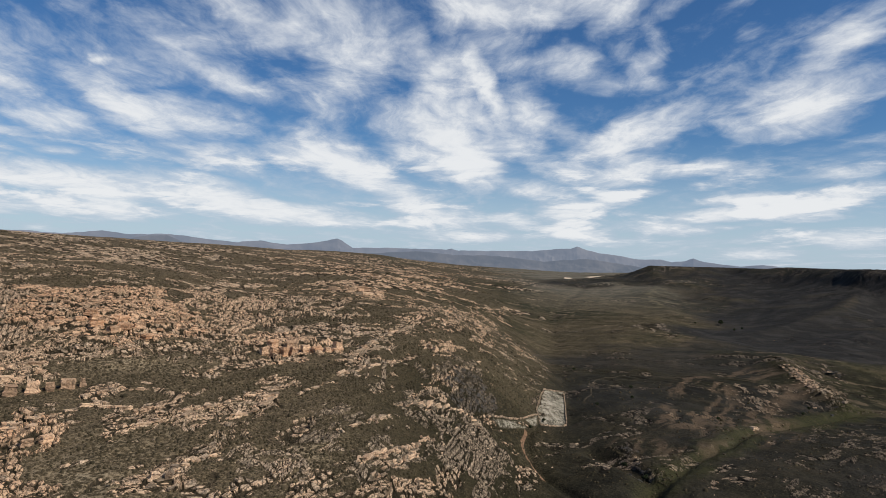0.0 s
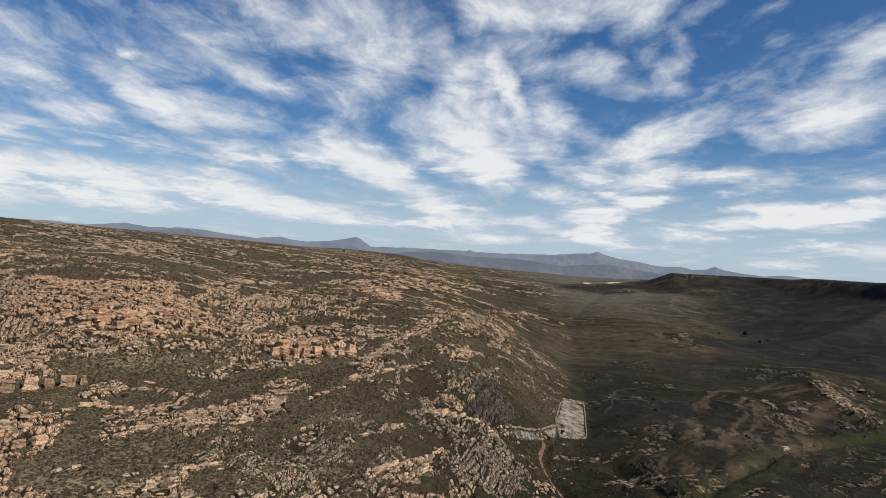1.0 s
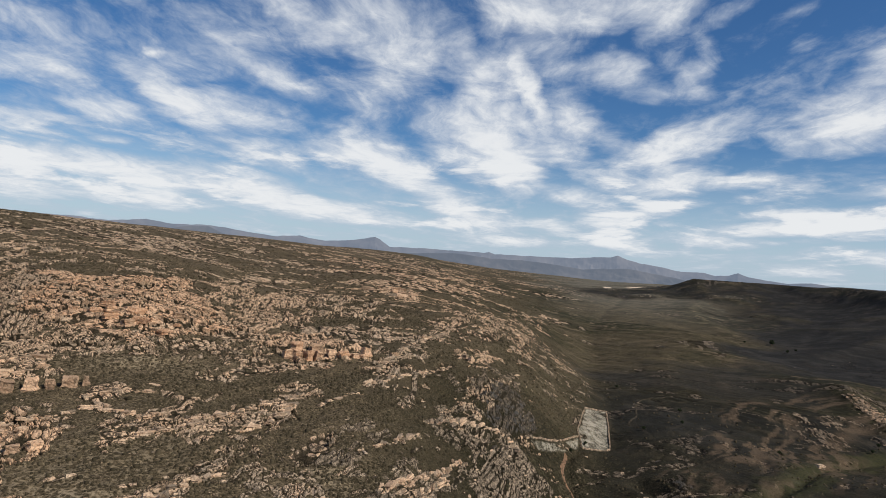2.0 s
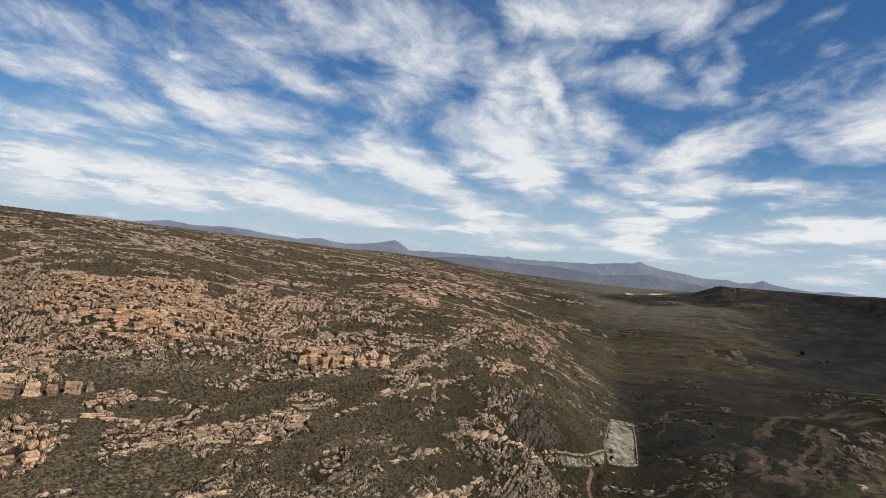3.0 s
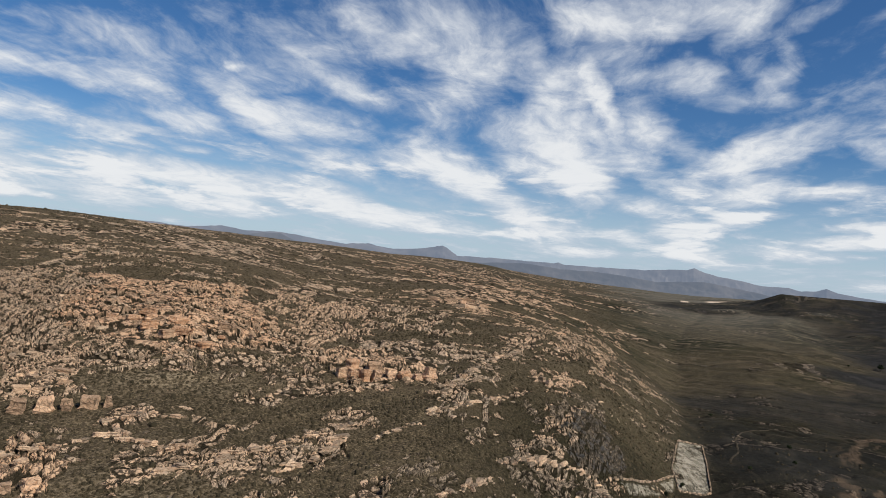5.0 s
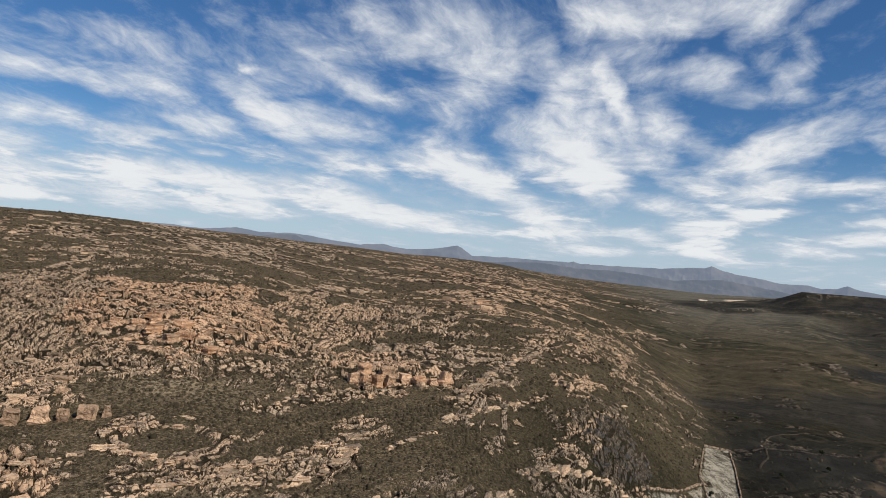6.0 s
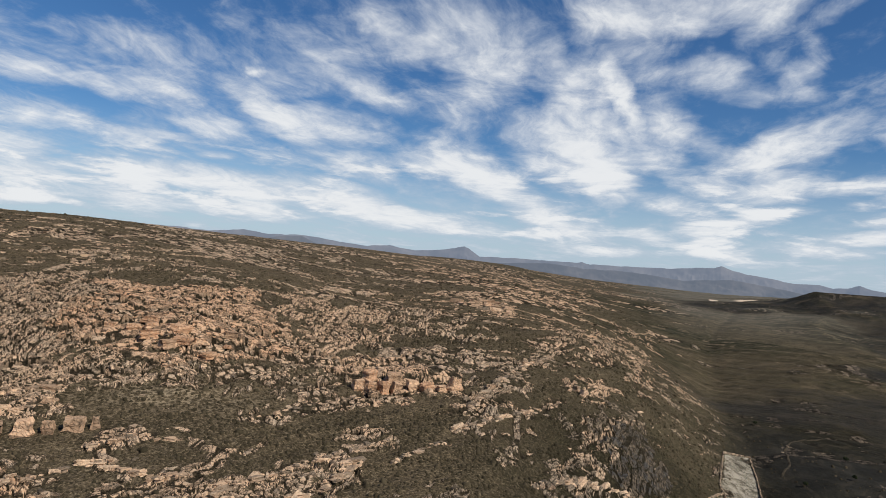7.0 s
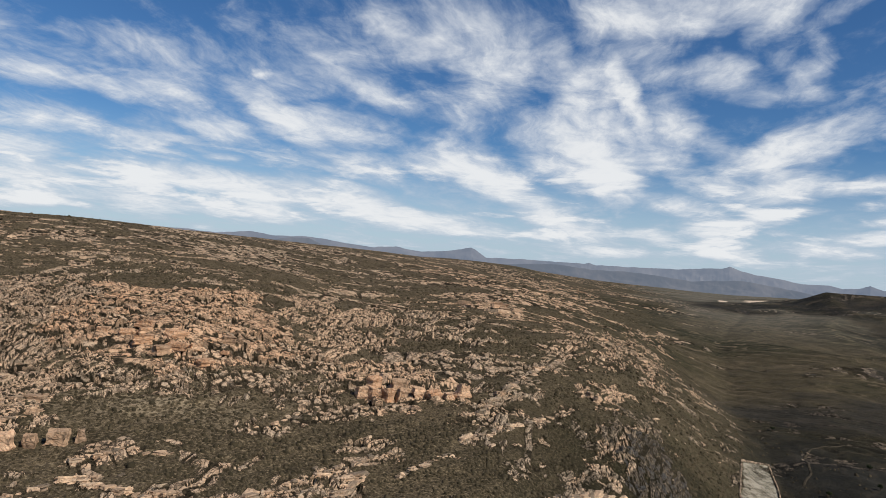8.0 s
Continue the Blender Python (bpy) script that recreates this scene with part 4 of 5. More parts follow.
    c = n.mix(n.math("MULTIPLY", n.step(stony, 0.95, 1.2), n.step(n.math("MULTIPLY_ADD", middle, 0.6, n.math("MULTIPLY", speck, 0.7)), 0.58, 0.72, 0.1, 0.8)), c, FIELD)
    finish(n, c, 0.92, n.math("MULTIPLY_ADD", n.math("MULTIPLY", fine, parts[0]), 0.8, n.math("MULTIPLY_ADD", tuft, -0.6, grain)), 0.5, 0.02)
    return m


STREAK, HAZED_GROUND, PALE_HAZE, FIELD = (0.135, 0.1, 0.064), (0.09, 0.086, 0.069), (0.15, 0.13, 0.1), (0.36, 0.325, 0.26)
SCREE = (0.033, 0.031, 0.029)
VALLEY_SHADE = (0.37, 0.4, 0.375)
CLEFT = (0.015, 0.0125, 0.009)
SWIRL = (0.074, 0.062, 0.035)
PINK_BED = (0.098, 0.07, 0.047)
VERGE = (0.042, 0.042, 0.018)
TAWNY, GRIT = (0.072, 0.06, 0.037), (0.2, 0.155, 0.1)
SOIL, RED_SOIL, GRAVEL, CLAY, HEATH_SHADE = (0.062, 0.049, 0.032), (0.08, 0.06, 0.039), (0.28, 0.22, 0.145), (0.55, 0.43, 0.32), (0.0185, 0.0182, 0.0178)
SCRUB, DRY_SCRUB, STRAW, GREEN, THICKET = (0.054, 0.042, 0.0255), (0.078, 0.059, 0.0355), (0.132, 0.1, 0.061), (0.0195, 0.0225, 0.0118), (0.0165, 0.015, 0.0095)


def make_rock(name, single):
    m, n = surface(name)
    where = n.add("ShaderNodeTexCoord").outputs["Object"]
    if single:
        piece = n.add("ShaderNodeObjectInfo").outputs["Random"]
    else:
        piece = n.add("ShaderNodeNewGeometry").outputs["Random Per Island"]
    warm = n.add("ShaderNodeAttribute", attribute_name="warm").outputs["Fac"]
    c, fine = rock_colour(n, where, warm, piece, cleft=0.35)
    c = n.mix(1.0, c, n.add("ShaderNodeCombineColor", (n.step(piece, 0, 1, 0.62, 1.15),) * 3).outputs[0], "MULTIPLY")
    finish(n, c, 0.9, fine, 0.25, 0.08)
    return m


def make_leaf(name, dark, light):
    m, n = surface(name)
    where = n.add("ShaderNodeTexCoord").outputs["Object"]
    piece = n.add("ShaderNodeNewGeometry").outputs["Random Per Island"]
    c = n.mix(n.step(n.math("MULTIPLY_ADD", n.math("SUBTRACT", n.noise(where, 0.05, 3).outputs[0], 0.5), 1.2, piece), 0.15, 0.95), dark, light)
    c = n.mix(n.math("MULTIPLY", n.noise(where, 2.5, 3, 0.7).outputs[0], 0.6), c, dark)
    finish(n, c, 0.85, n.noise(where, 3.0, 3, 0.7).outputs[0], 0.2, 0.05)
    return m


GROUND, ROCK, BOULDER = make_ground(), make_rock("sandstone rubble", False), make_rock("sandstone boulder", True)
SHRUB = make_leaf("shrub leaves", (0.034, 0.028, 0.017), (0.086, 0.068, 0.042))
# ---- the ground: one sheet to the horizon ----
def mesh_object(name, verts, faces, material, smooth_faces=False):
    me = bpy.data.meshes.new(name)
    verts, faces = np.asarray(verts, np.float32), np.asarray(faces, np.int32)
    k = faces.shape[1]
    me.vertices.add(len(verts))
    me.vertices.foreach_set("co", verts.ravel())
    me.loops.add(faces.size)
    me.loops.foreach_set("vertex_index", faces.ravel())
    me.polygons.add(len(faces))
    me.polygons.foreach_set("loop_start", np.arange(0, faces.size, k, dtype=np.int32))
    me.polygons.foreach_set("use_smooth", np.full(len(faces), smooth_faces))
    me.materials.append(material)
    me.update(calc_edges=True)
    me.validate()
    return new(name, me)


def give(ob, name, values):
    """A value for each vertex, as a mask for the material."""
    values = np.asarray(values, np.float32)
    if values.ndim == 1:
        ob.data.attributes.new(name, "FLOAT", "POINT").data.foreach_set("value", values)
    else:
        full = np.ones((len(values), 4), np.float32)
        full[:, :3] = values
        ob.data.attributes.new(name, "FLOAT_COLOR", "POINT").data.foreach_set("color", full.ravel())


turns = np.radians(np.concatenate([np.linspace(-180, -52, 40)[:-1], np.linspace(-52, 13, 790)[:-1], np.linspace(13, 46, 230), np.linspace(46, 180, 42)[1:-1]]))
steps = np.concatenate([np.linspace(0.5, 95, 20)[:-1], np.exp(np.linspace(np.log(95), np.log(1300), 840))[:-1], np.exp(np.linspace(np.log(1300), np.log(4780), 190))])
RR, TT = np.meshgrid(steps, turns, indexing="ij")
# rings round the middle of the flight
gx, gy = RR * np.sin(TT) - 8, RR * np.cos(TT) + 60
gz, (g_bare, g_warm, g_bush, g_stony, g_crack, g_u, g_v) = ground_at(gx.ravel(), gy.ravel())
rows_n, cols_n = gx.shape
a = np.arange(rows_n - 1)[:, None] * cols_n
b = np.arange(cols_n)[None]
b2 = (b + 1) % cols_n
ground_faces = np.stack([a + b, a + b2, a + cols_n + b2, a + cols_n + b], -1).reshape(-1, 4)
ground = mesh_object("ground", np.stack([gx.ravel(), gy.ravel(), gz], -1), ground_faces[:, ::-1], GROUND, True)
give(ground, "cover", np.stack([g_bare, g_warm, g_bush], -1))
give(ground, "stony", g_stony)
# green of the valley, with its cloud shade, by bearing
g_lush_shade = smooth(30, 170, np.hypot(gx, gy).ravel()) * smooth(-13, 9, np.degrees(np.arctan2(gx.ravel(), gy.ravel()))) * (0.35 + 0.65 * smooth(-0.3, 0.5, fbm(gx.ravel(), gy.ravel(), 180, 3, 91)))
give(ground, "lush_shade", g_lush_shade)


def valley_shade(x, y):
    """Painted cloud shade of the near valley floor, drawn on over the foot of the hill, from 0 to 1."""
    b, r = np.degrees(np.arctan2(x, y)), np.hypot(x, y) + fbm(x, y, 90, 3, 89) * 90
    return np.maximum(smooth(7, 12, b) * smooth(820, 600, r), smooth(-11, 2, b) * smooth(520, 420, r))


give(ground, "floor_shade", valley_shade(gx.ravel(), gy.ravel()))
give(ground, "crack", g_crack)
give(ground, "grain", np.stack([g_u, g_v, np.zeros(len(g_u))], -1))
give(ground, "strata", strata(gx.ravel(), gy.ravel()))
give(ground, "bed", bed_height(gx.ravel(), gy.ravel()))
fx, fy = gx.ravel(), gy.ravel()
# heath with painted shade on the table mountain, its aprons and the low ground before it; a bare clay pan far up the
# valley
g_heath_shade = smooth(520, 160, outside(fx, fy, MESA) + fbm(fx, fy, 240, 3, 95) * 220) * (0.8 + 0.4 * fbm(fx, fy, 60, 3, 97) - 0.45 * smooth(0.1, 0.0, np.abs(fbm(fx, fy, 430, 3, 22))))
# patches painted dark for cloud shade and the knoll's unlit face
g_heath_shade = np.maximum(g_heath_shade, 0.68 * smooth(0.15, 0.8, hump(fx, fy, 310, 720, 230, 85, 12, 1.0) + 0.3 * fbm(fx, fy, 70, 4, 92) + hump(fx, fy, 302, 548, 34, 26, 40, 1.1) + 0.3 * fbm(fx, fy, 50, 3, 98)))
g_heath_shade = np.maximum(g_heath_shade, 1.0 * smooth(18, 24, np.degrees(np.arctan2(fx, fy)) + fbm(fx, fy, 120, 3, 94) * 4) * smooth(700, 900, np.hypot(fx, fy)))
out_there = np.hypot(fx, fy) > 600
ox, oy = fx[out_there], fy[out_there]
# near valley floor darkened for the cloud shade over it
g_heath_shade = np.maximum(g_heath_shade, smooth(7, 13, np.degrees(np.arctan2(fx, fy))) * smooth(760, 600, np.hypot(fx, fy)) * (0.5 + 0.45 * fbm(fx, fy, 90, 4, 90)))
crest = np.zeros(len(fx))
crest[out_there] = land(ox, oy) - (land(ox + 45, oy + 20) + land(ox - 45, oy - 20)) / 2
whole_heath_shade = np.clip(1.5 * g_heath_shade, 0, 1)
# ridges kept paler than the dips between, shading put into the colour
g_heath_shade = g_heath_shade - 0.3 * smooth(0.4, 4, crest + fbm(fx, fy, 40, 3, 99) * 1.5)
give(ground, "heath_shade", np.clip(g_heath_shade, 0, 1))
give(ground, "pan", np.maximum(hump(fx, fy, 690, 2900, 75, 330, -12, 1.0), hump(fx, fy, 505, 2700, 22, 130, -10, 0.9)))
# the open plain up the valley, paled with distance to paint the haze over it
g_plain_haze = smooth(3, 9, np.degrees(np.arctan2(fx, fy)) + fbm(fx, fy, 200, 3, 93) * 5) * smooth(1000, 2400, np.hypot(fx, fy)) * (1 - whole_heath_shade)
give(ground, "plain_haze", g_plain_haze)
# green verge of the side brook
g_verge = smooth(15, 3, np.abs(beside(fx, fy, SIDE_BROOK) - 4) + fbm(fx, fy, 14, 3, 96) * 9) * smooth(0, 30, fx - 85)
give(ground, "verge", g_verge)
give(ground, "arcs", arcs(fx, fy))
tagged(ground, "scrubby brown hillside and valley floor strewn with sandstone", "ground", kind="structure")

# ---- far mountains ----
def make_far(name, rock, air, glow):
    """Mountains so far off that haze lies over them: it is painted on as a bluish glow."""
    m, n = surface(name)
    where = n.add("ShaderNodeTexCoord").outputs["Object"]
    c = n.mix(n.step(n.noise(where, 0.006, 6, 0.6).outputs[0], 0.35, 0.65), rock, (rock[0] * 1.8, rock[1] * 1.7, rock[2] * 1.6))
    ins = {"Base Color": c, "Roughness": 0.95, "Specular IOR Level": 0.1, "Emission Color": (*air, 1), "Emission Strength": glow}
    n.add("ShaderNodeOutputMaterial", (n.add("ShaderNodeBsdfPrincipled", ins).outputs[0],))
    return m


def mountains(name, crest, far, deep, material, label, seed):
    """A range along bearings, its crest at the given height over the eye (degrees)."""
    b0, b1 = crest[0][0], crest[-1][0]
    cols, rows = max(int((b1 - b0) * 20), 40), 40
    b = np.linspace(b0, b1, cols)
    top = EYE + far * np.tan(np.radians(np.interp(b, [c[0] for c in crest], [c[1] for c in crest]) + 0.05 * fbm(b, b * 0, 1.1, 4, seed)))
    foot = EYE - far * 0.022
    verts = []
    for k in range(rows):
        t = k / (rows - 1) * 2 - 1
        r = far + deep * t
        share = np.maximum(1 - np.abs(t), 0) ** 1.15
        ridge = 1 - np.abs(fbm(b + t * 3.0, b * 0 + t * 7.0, 1.1, 5, seed + 3)) * 0.34 * min(1, abs(t) * 3)
        z = foot + (top - foot) * share * (ridge if t else 1)
        verts.append(np.stack([r * np.sin(np.radians(b)), r * np.cos(np.radians(b)), z], -1))
    i = np.arange(rows - 1)[:, None] * cols
    j = np.arange(cols - 1)[None]
    faces = np.stack([i + j, i + j + 1, i + cols + j + 1, i + cols + j], -1).reshape(-1, 4)
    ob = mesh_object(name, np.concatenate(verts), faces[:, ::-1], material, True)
    return tagged(ob, label, "mountains", kind="structure")


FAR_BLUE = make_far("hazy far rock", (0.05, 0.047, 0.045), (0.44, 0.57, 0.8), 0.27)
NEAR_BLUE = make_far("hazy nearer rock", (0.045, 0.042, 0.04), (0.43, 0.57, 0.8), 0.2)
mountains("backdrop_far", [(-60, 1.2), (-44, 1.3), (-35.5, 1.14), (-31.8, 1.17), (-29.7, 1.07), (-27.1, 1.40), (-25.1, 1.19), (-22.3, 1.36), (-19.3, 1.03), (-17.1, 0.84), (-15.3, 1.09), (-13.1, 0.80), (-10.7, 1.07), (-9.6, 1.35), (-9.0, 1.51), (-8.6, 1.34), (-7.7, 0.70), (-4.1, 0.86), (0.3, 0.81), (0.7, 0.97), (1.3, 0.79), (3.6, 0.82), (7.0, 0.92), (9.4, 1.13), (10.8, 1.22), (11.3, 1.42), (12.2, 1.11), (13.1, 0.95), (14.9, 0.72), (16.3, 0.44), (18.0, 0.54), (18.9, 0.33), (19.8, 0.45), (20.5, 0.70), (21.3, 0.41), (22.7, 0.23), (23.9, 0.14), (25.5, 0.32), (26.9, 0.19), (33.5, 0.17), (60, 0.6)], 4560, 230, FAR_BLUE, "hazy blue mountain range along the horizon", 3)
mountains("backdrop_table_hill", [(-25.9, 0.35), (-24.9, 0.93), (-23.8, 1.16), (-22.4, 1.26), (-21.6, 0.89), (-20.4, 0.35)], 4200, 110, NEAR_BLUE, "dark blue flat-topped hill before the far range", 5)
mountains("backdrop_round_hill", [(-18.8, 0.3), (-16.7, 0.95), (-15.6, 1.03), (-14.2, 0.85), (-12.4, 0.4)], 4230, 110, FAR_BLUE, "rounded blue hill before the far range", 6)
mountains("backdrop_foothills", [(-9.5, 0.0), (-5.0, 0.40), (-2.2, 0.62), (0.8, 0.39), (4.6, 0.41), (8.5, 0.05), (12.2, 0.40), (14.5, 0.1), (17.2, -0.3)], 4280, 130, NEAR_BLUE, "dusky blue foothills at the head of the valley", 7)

# ---- rocks ----
def block_shapes(count, res, seed):
    """Rough sandstone blocks of about one metre: uneven bevelled boxes, the finer ones layered and chipped."""
    rng = np.random.default_rng(seed)
    ticks = range(res + 1)
    keys = [(i, j, k) for i in ticks for j in ticks for k in ticks if {i, j, k} & {0, res}]
    index = {c: i for i, c in enumerate(keys)}
    grid = np.array(keys, float) / res * 2 - 1
    quads = []
    for axis in range(3):
        for side in (0, res):
            for u in range(res):
                for v in range(res):
                    ring = []
                    for du, dv in ((0, 0), (1, 0), (1, 1), (0, 1)):
                        p = [0, 0, 0]
                        p[axis], p[(axis + 1) % 3], p[(axis + 2) % 3] = side, u + du, v + dv
                        ring.append(index[tuple(p)])
                    quads.append(ring if side else ring[::-1])
    shapes = []
    for _ in range(count):
        p = grid.copy()
        # each corner drawn in or out, faces left nearly flat
        corner = rng.uniform(0.62, 1.12, (2, 2, 2, 3))
        f = (p + 1) / 2
        pull = sum((corner[i, j, k] * ((f[:, 0] if i else 1 - f[:, 0]) * (f[:, 1] if j else 1 - f[:, 1]) * (f[:, 2] if k else 1 - f[:, 2]))[:, None]) for i in (0, 1) for j in (0, 1) for k in (0, 1))
        p *= pull
        if res > 2:
            p /= ((np.abs(p) ** 9).sum(1, keepdims=True) ** (1 / 9) / np.abs(p).max(1, keepdims=True).clip(0.3)) ** 1.0
        wave = rng.uniform(-2.2, 2.2, (5, 3))
        for w_ in wave:
            p += np.sin(p @ w_ + rng.uniform(0, 6))[:, None] * rng.uniform(-0.06, 0.06, 3)
        p += rng.uniform(-1, 1, p.shape) * (0.12 if res == 1 else 0.08 if res == 2 else 0.05)
        if res > 2:
            p[:, :2] *= 1 + 0.09 * np.sign(np.sin(p[:, 2:] * rng.uniform(4, 7) + rng.uniform(0, 6)))
        p[:, :2] *= 1 - 0.14 * (p[:, 2:] + 1) * rng.uniform(0, 1)
        shapes.append((p * 0.5, np.array(quads)))
    return shapes


def spin(yaw, tip, tilt):
    """Turning matrices for arrays of yaw, tip and tilt."""
    cy, sy, cp, sp, ct, st = np.cos(yaw), np.sin(yaw), np.cos(tip), np.sin(tip), np.cos(tilt), np.sin(tilt)
    o, l = np.zeros_like(yaw), np.ones_like(yaw)
    rz = np.stack([cy, -sy, o, sy, cy, o, o, o, l], -1).reshape(-1, 3, 3)
    rx = np.stack([l, o, o, o, cp, -sp, o, sp, cp], -1).reshape(-1, 3, 3)
    ry = np.stack([ct, o, st, o, l, o, -st, o, ct], -1).reshape(-1, 3, 3)
    return rz @ ry @ rx


rng = np.random.default_rng(7)
spots = []
for cx, cy, rx, ry, turn, dense, warmth, size in OUTCROPS:
    far = math.hypot(cx, cy)
    size = size * (0.47 if far < 360 else 0.5 if far < 700 else 0.55)
    n = int(min((0.85 if rx < 26 else 0.66) * dense * (0.62 + 0.38 * warmth) * math.pi * rx * ry / (size * size), 1300 if far < 620 else 130))
    n = max(n // 2 if cx > -0.05 * cy and far > 450 else n, 12)
    ang, rad = rng.uniform(0, 2 * math.pi, n), np.sqrt(rng.uniform(0, 1, n)) * 1.25
    u, v = rad * np.cos(ang) * rx, rad * np.sin(ang) * ry
    c, s = math.cos(radians(turn)), math.sin(radians(turn))
    spots.append(np.stack([cx + u * c - v * s, cy + u * s + v * c, np.full(n, size), np.full(n, warmth), np.full(n, dense)], -1))
# blocks that stand out of the bedded rock, laid along its beds
laid_spots = []
for dense, warmth, bearing, long, wide, rise, ring in ZONES:
    xs, ys = np.array(ring, float).T
    n = 0 if xs.mean() > 100 else int(min(0.08 * dense * (xs.max() - xs.min()) * (ys.max() - ys.min()) / (min(long, 6) * wide), 900))
    px, py = rng.uniform(xs.min(), xs.max(), n), rng.uniform(ys.min(), ys.max(), n)
    px, py = px[outside(px, py, ring) < 0], py[outside(px, py, ring) < 0]
    n = len(px)
    spots.append(np.stack([px, py, np.full(n, 1.0), np.full(n, warmth), np.full(n, dense)], -1))
    laid_spots.append(np.stack([np.full(n, sum(len(v) for v in spots) - n) + np.arange(n), np.full(n, radians(90 - bearing)), min(long, 6) * np.exp(rng.normal(-0.8, 0.35, n)), min(wide, 3.4) * np.exp(rng.normal(-0.45, 0.3, n)), min(rise, 1.6) * np.exp(rng.normal(-0.3, 0.3, n))], -1))
laid_spots = np.concatenate(laid_spots)
# loose stones all over the slopes
n = 6000
ang, far = np.radians(rng.uniform(-48, 30, n)), np.exp(rng.uniform(np.log(185), np.log(1100), n))
spots.append(np.stack([far * np.sin(ang), far * np.cos(ang), 0.6 + far / 900, rng.uniform(0.1, 0.6, n), np.full(n, 0.3)], -1))
# beds that stand out as rows of blocks
def bed_row(line, size, warmth):
    for (ax, ay), (bx, by) in zip(line, line[1:]):
        n = int(math.hypot(bx - ax, by - ay) / size * 1.7) + 1
        t = rng.uniform(0, 1, n)
        spots.append(np.stack([ax + (bx - ax) * t + rng.normal(0, size * 0.4, n), ay + (by - ay) * t + rng.normal(0, size * 0.4, n), np.full(n, size), np.full(n, warmth), np.full(n, 2.0)], -1))


bed_row([(-139, 267), (-129, 266), (-117, 266), (-111, 271)], 1.9, 0.55)
bed_row([(-117, 253), (-109, 257), (-101, 265), (-96, 275), (-91, 290), (-83, 302), (-76, 322)], 1.9, 0.5)
bed_row([(-84, 266), (-79, 282), (-76, 295), (-75, 306)], 2, 0.5)
bed_row([(-90, 209), (-89, 216), (-87, 223), (-82, 232), (-75, 241)], 1.6, 0.45)
bed_row([(-142, 276), (-136, 285), (-125, 288)], 1.5, 0.5)
bed_row([(-188, 287), (-182, 293), (-178, 301)], 1.9, 0.6)
bed_row([(-181, 277), (-176, 283), (-172, 293)], 1.9, 0.6)
bed_row([(-52, 347), (-42, 366), (-26, 395)], 1.8, 0.35)
bed_row([(-51, 371), (-44, 408), (-35, 472), (-22, 527)], 2, 0.45)
bed_row([(-66, 308), (-55, 333), (-49, 333)], 1.3, 0.4)
bed_row([(-21, 331), (-10, 354), (7, 372), (20, 379), (24, 371)], 1.8, 0.4)
bed_row([(-30, 251), (-21, 272), (-13, 293), (-2, 325)], 1.8, 0.5)
bed_row([(-23, 248), (-16, 272), (-8, 297)], 1.8, 0.45)
for k in range(5):
    bed_row([(331 + 3.5 * k, 655 - 6 * k), (329 + 3.5 * k, 613), (325 + 3.5 * k, 577 + 8 * k)], 1.0 + 0.3 * (k % 3), 0.5)
bed_row([(375, 664), (383, 630)], 1.3, 0.3)
bed_row([(-42, 272), (-32, 290), (-22, 315)], 1.6, 0.4)
bed_row([(-156, 240), (-152, 246), (-146, 254), (-141, 261)], 1.8, 0.6)
spots = np.concatenate(spots)
in_row = spots[:, 4] > 1.5
laid_as = np.zeros((len(spots), 5))
laid_as[laid_spots[:, 0].astype(int), :4], laid_as[laid_spots[:, 0].astype(int), 4] = laid_spots[:, 1:], 1
# beds of rock follow the lie of the land
sx, sy = spots[:, 0], spots[:, 1]
slope_x, slope_y = (land(sx + 5, sy) - land(sx - 5, sy)) / 10, (land(sx, sy + 5) - land(sx, sy - 5)) / 10
steep = np.hypot(slope_x, slope_y) + 1e-6
bed = bed_height(sx, sy)
slope_x, slope_y = (bed_height(sx + 3, sy) - bed_height(sx - 3, sy)) / 6, (bed_height(sx, sy + 3) - bed_height(sx, sy - 3)) / 6
across = np.hypot(slope_x, slope_y) + 1e-6
shift = np.clip((np.round(bed / 2.1) * 2.1 - bed) * 0.9 / across, -6, 6)
shift = np.where(in_row | (laid_as[:, 4] > 0), 0, shift)
sx, sy = sx + shift * slope_x / across, sy + shift * slope_y / across
sz, (s_bare, s_warm, s_bush, s_stony, s_crack, _, _) = ground_at(sx, sy)
keep = (in_row | (rng.uniform(0, 1, len(sx)) < np.where((sx > 0.13 * sy + 10) & (np.hypot(sx, sy) > 450), 0.3, 1.0) * (0.04 + s_bare * (1 - 0.8 * s_crack)) * (1 - 0.85 * s_bush))) & (np.hypot(sx, sy) > 160)
# bare scrub round the row of big boulders
keep &= beside(sx, sy, [(-172, 267), (-163, 273), (-150, 285)]) > 7
spots, sx, sy, sz, s_bare, laid_as = spots[keep], sx[keep], sy[keep], sz[keep], s_bare[keep], laid_as[keep]
slope_x, slope_y, steep = slope_x[keep], slope_y[keep], steep[keep]
n = len(sx)
span = spots[:, 2] * np.clip(np.exp(rng.normal(-0.1, 0.45, n)), 0.35, 1.9) * np.where((spots[:, 4] > 0.75) & (spots[:, 4] < 1.5) & (rng.uniform(0, 1, n) < 0.07), 2.0, 1.0)
yaw = np.arctan2(slope_x, -slope_y) + rng.normal(0, 0.28, n)
dims = np.stack([span * rng.uniform(1.0, 2.3, n), span * rng.uniform(0.6, 1.0, n), span * rng.uniform(0.35, 0.7, n)], -1)
slabby = np.where(np.hypot(sx, sy) > 780, 1.0, 0.0)
dims = dims * np.stack([1 + 0.9 * slabby, 1 + 0.7 * slabby, 1 - 0.75 * slabby], -1)
dip = np.arctan(steep) * 0.45
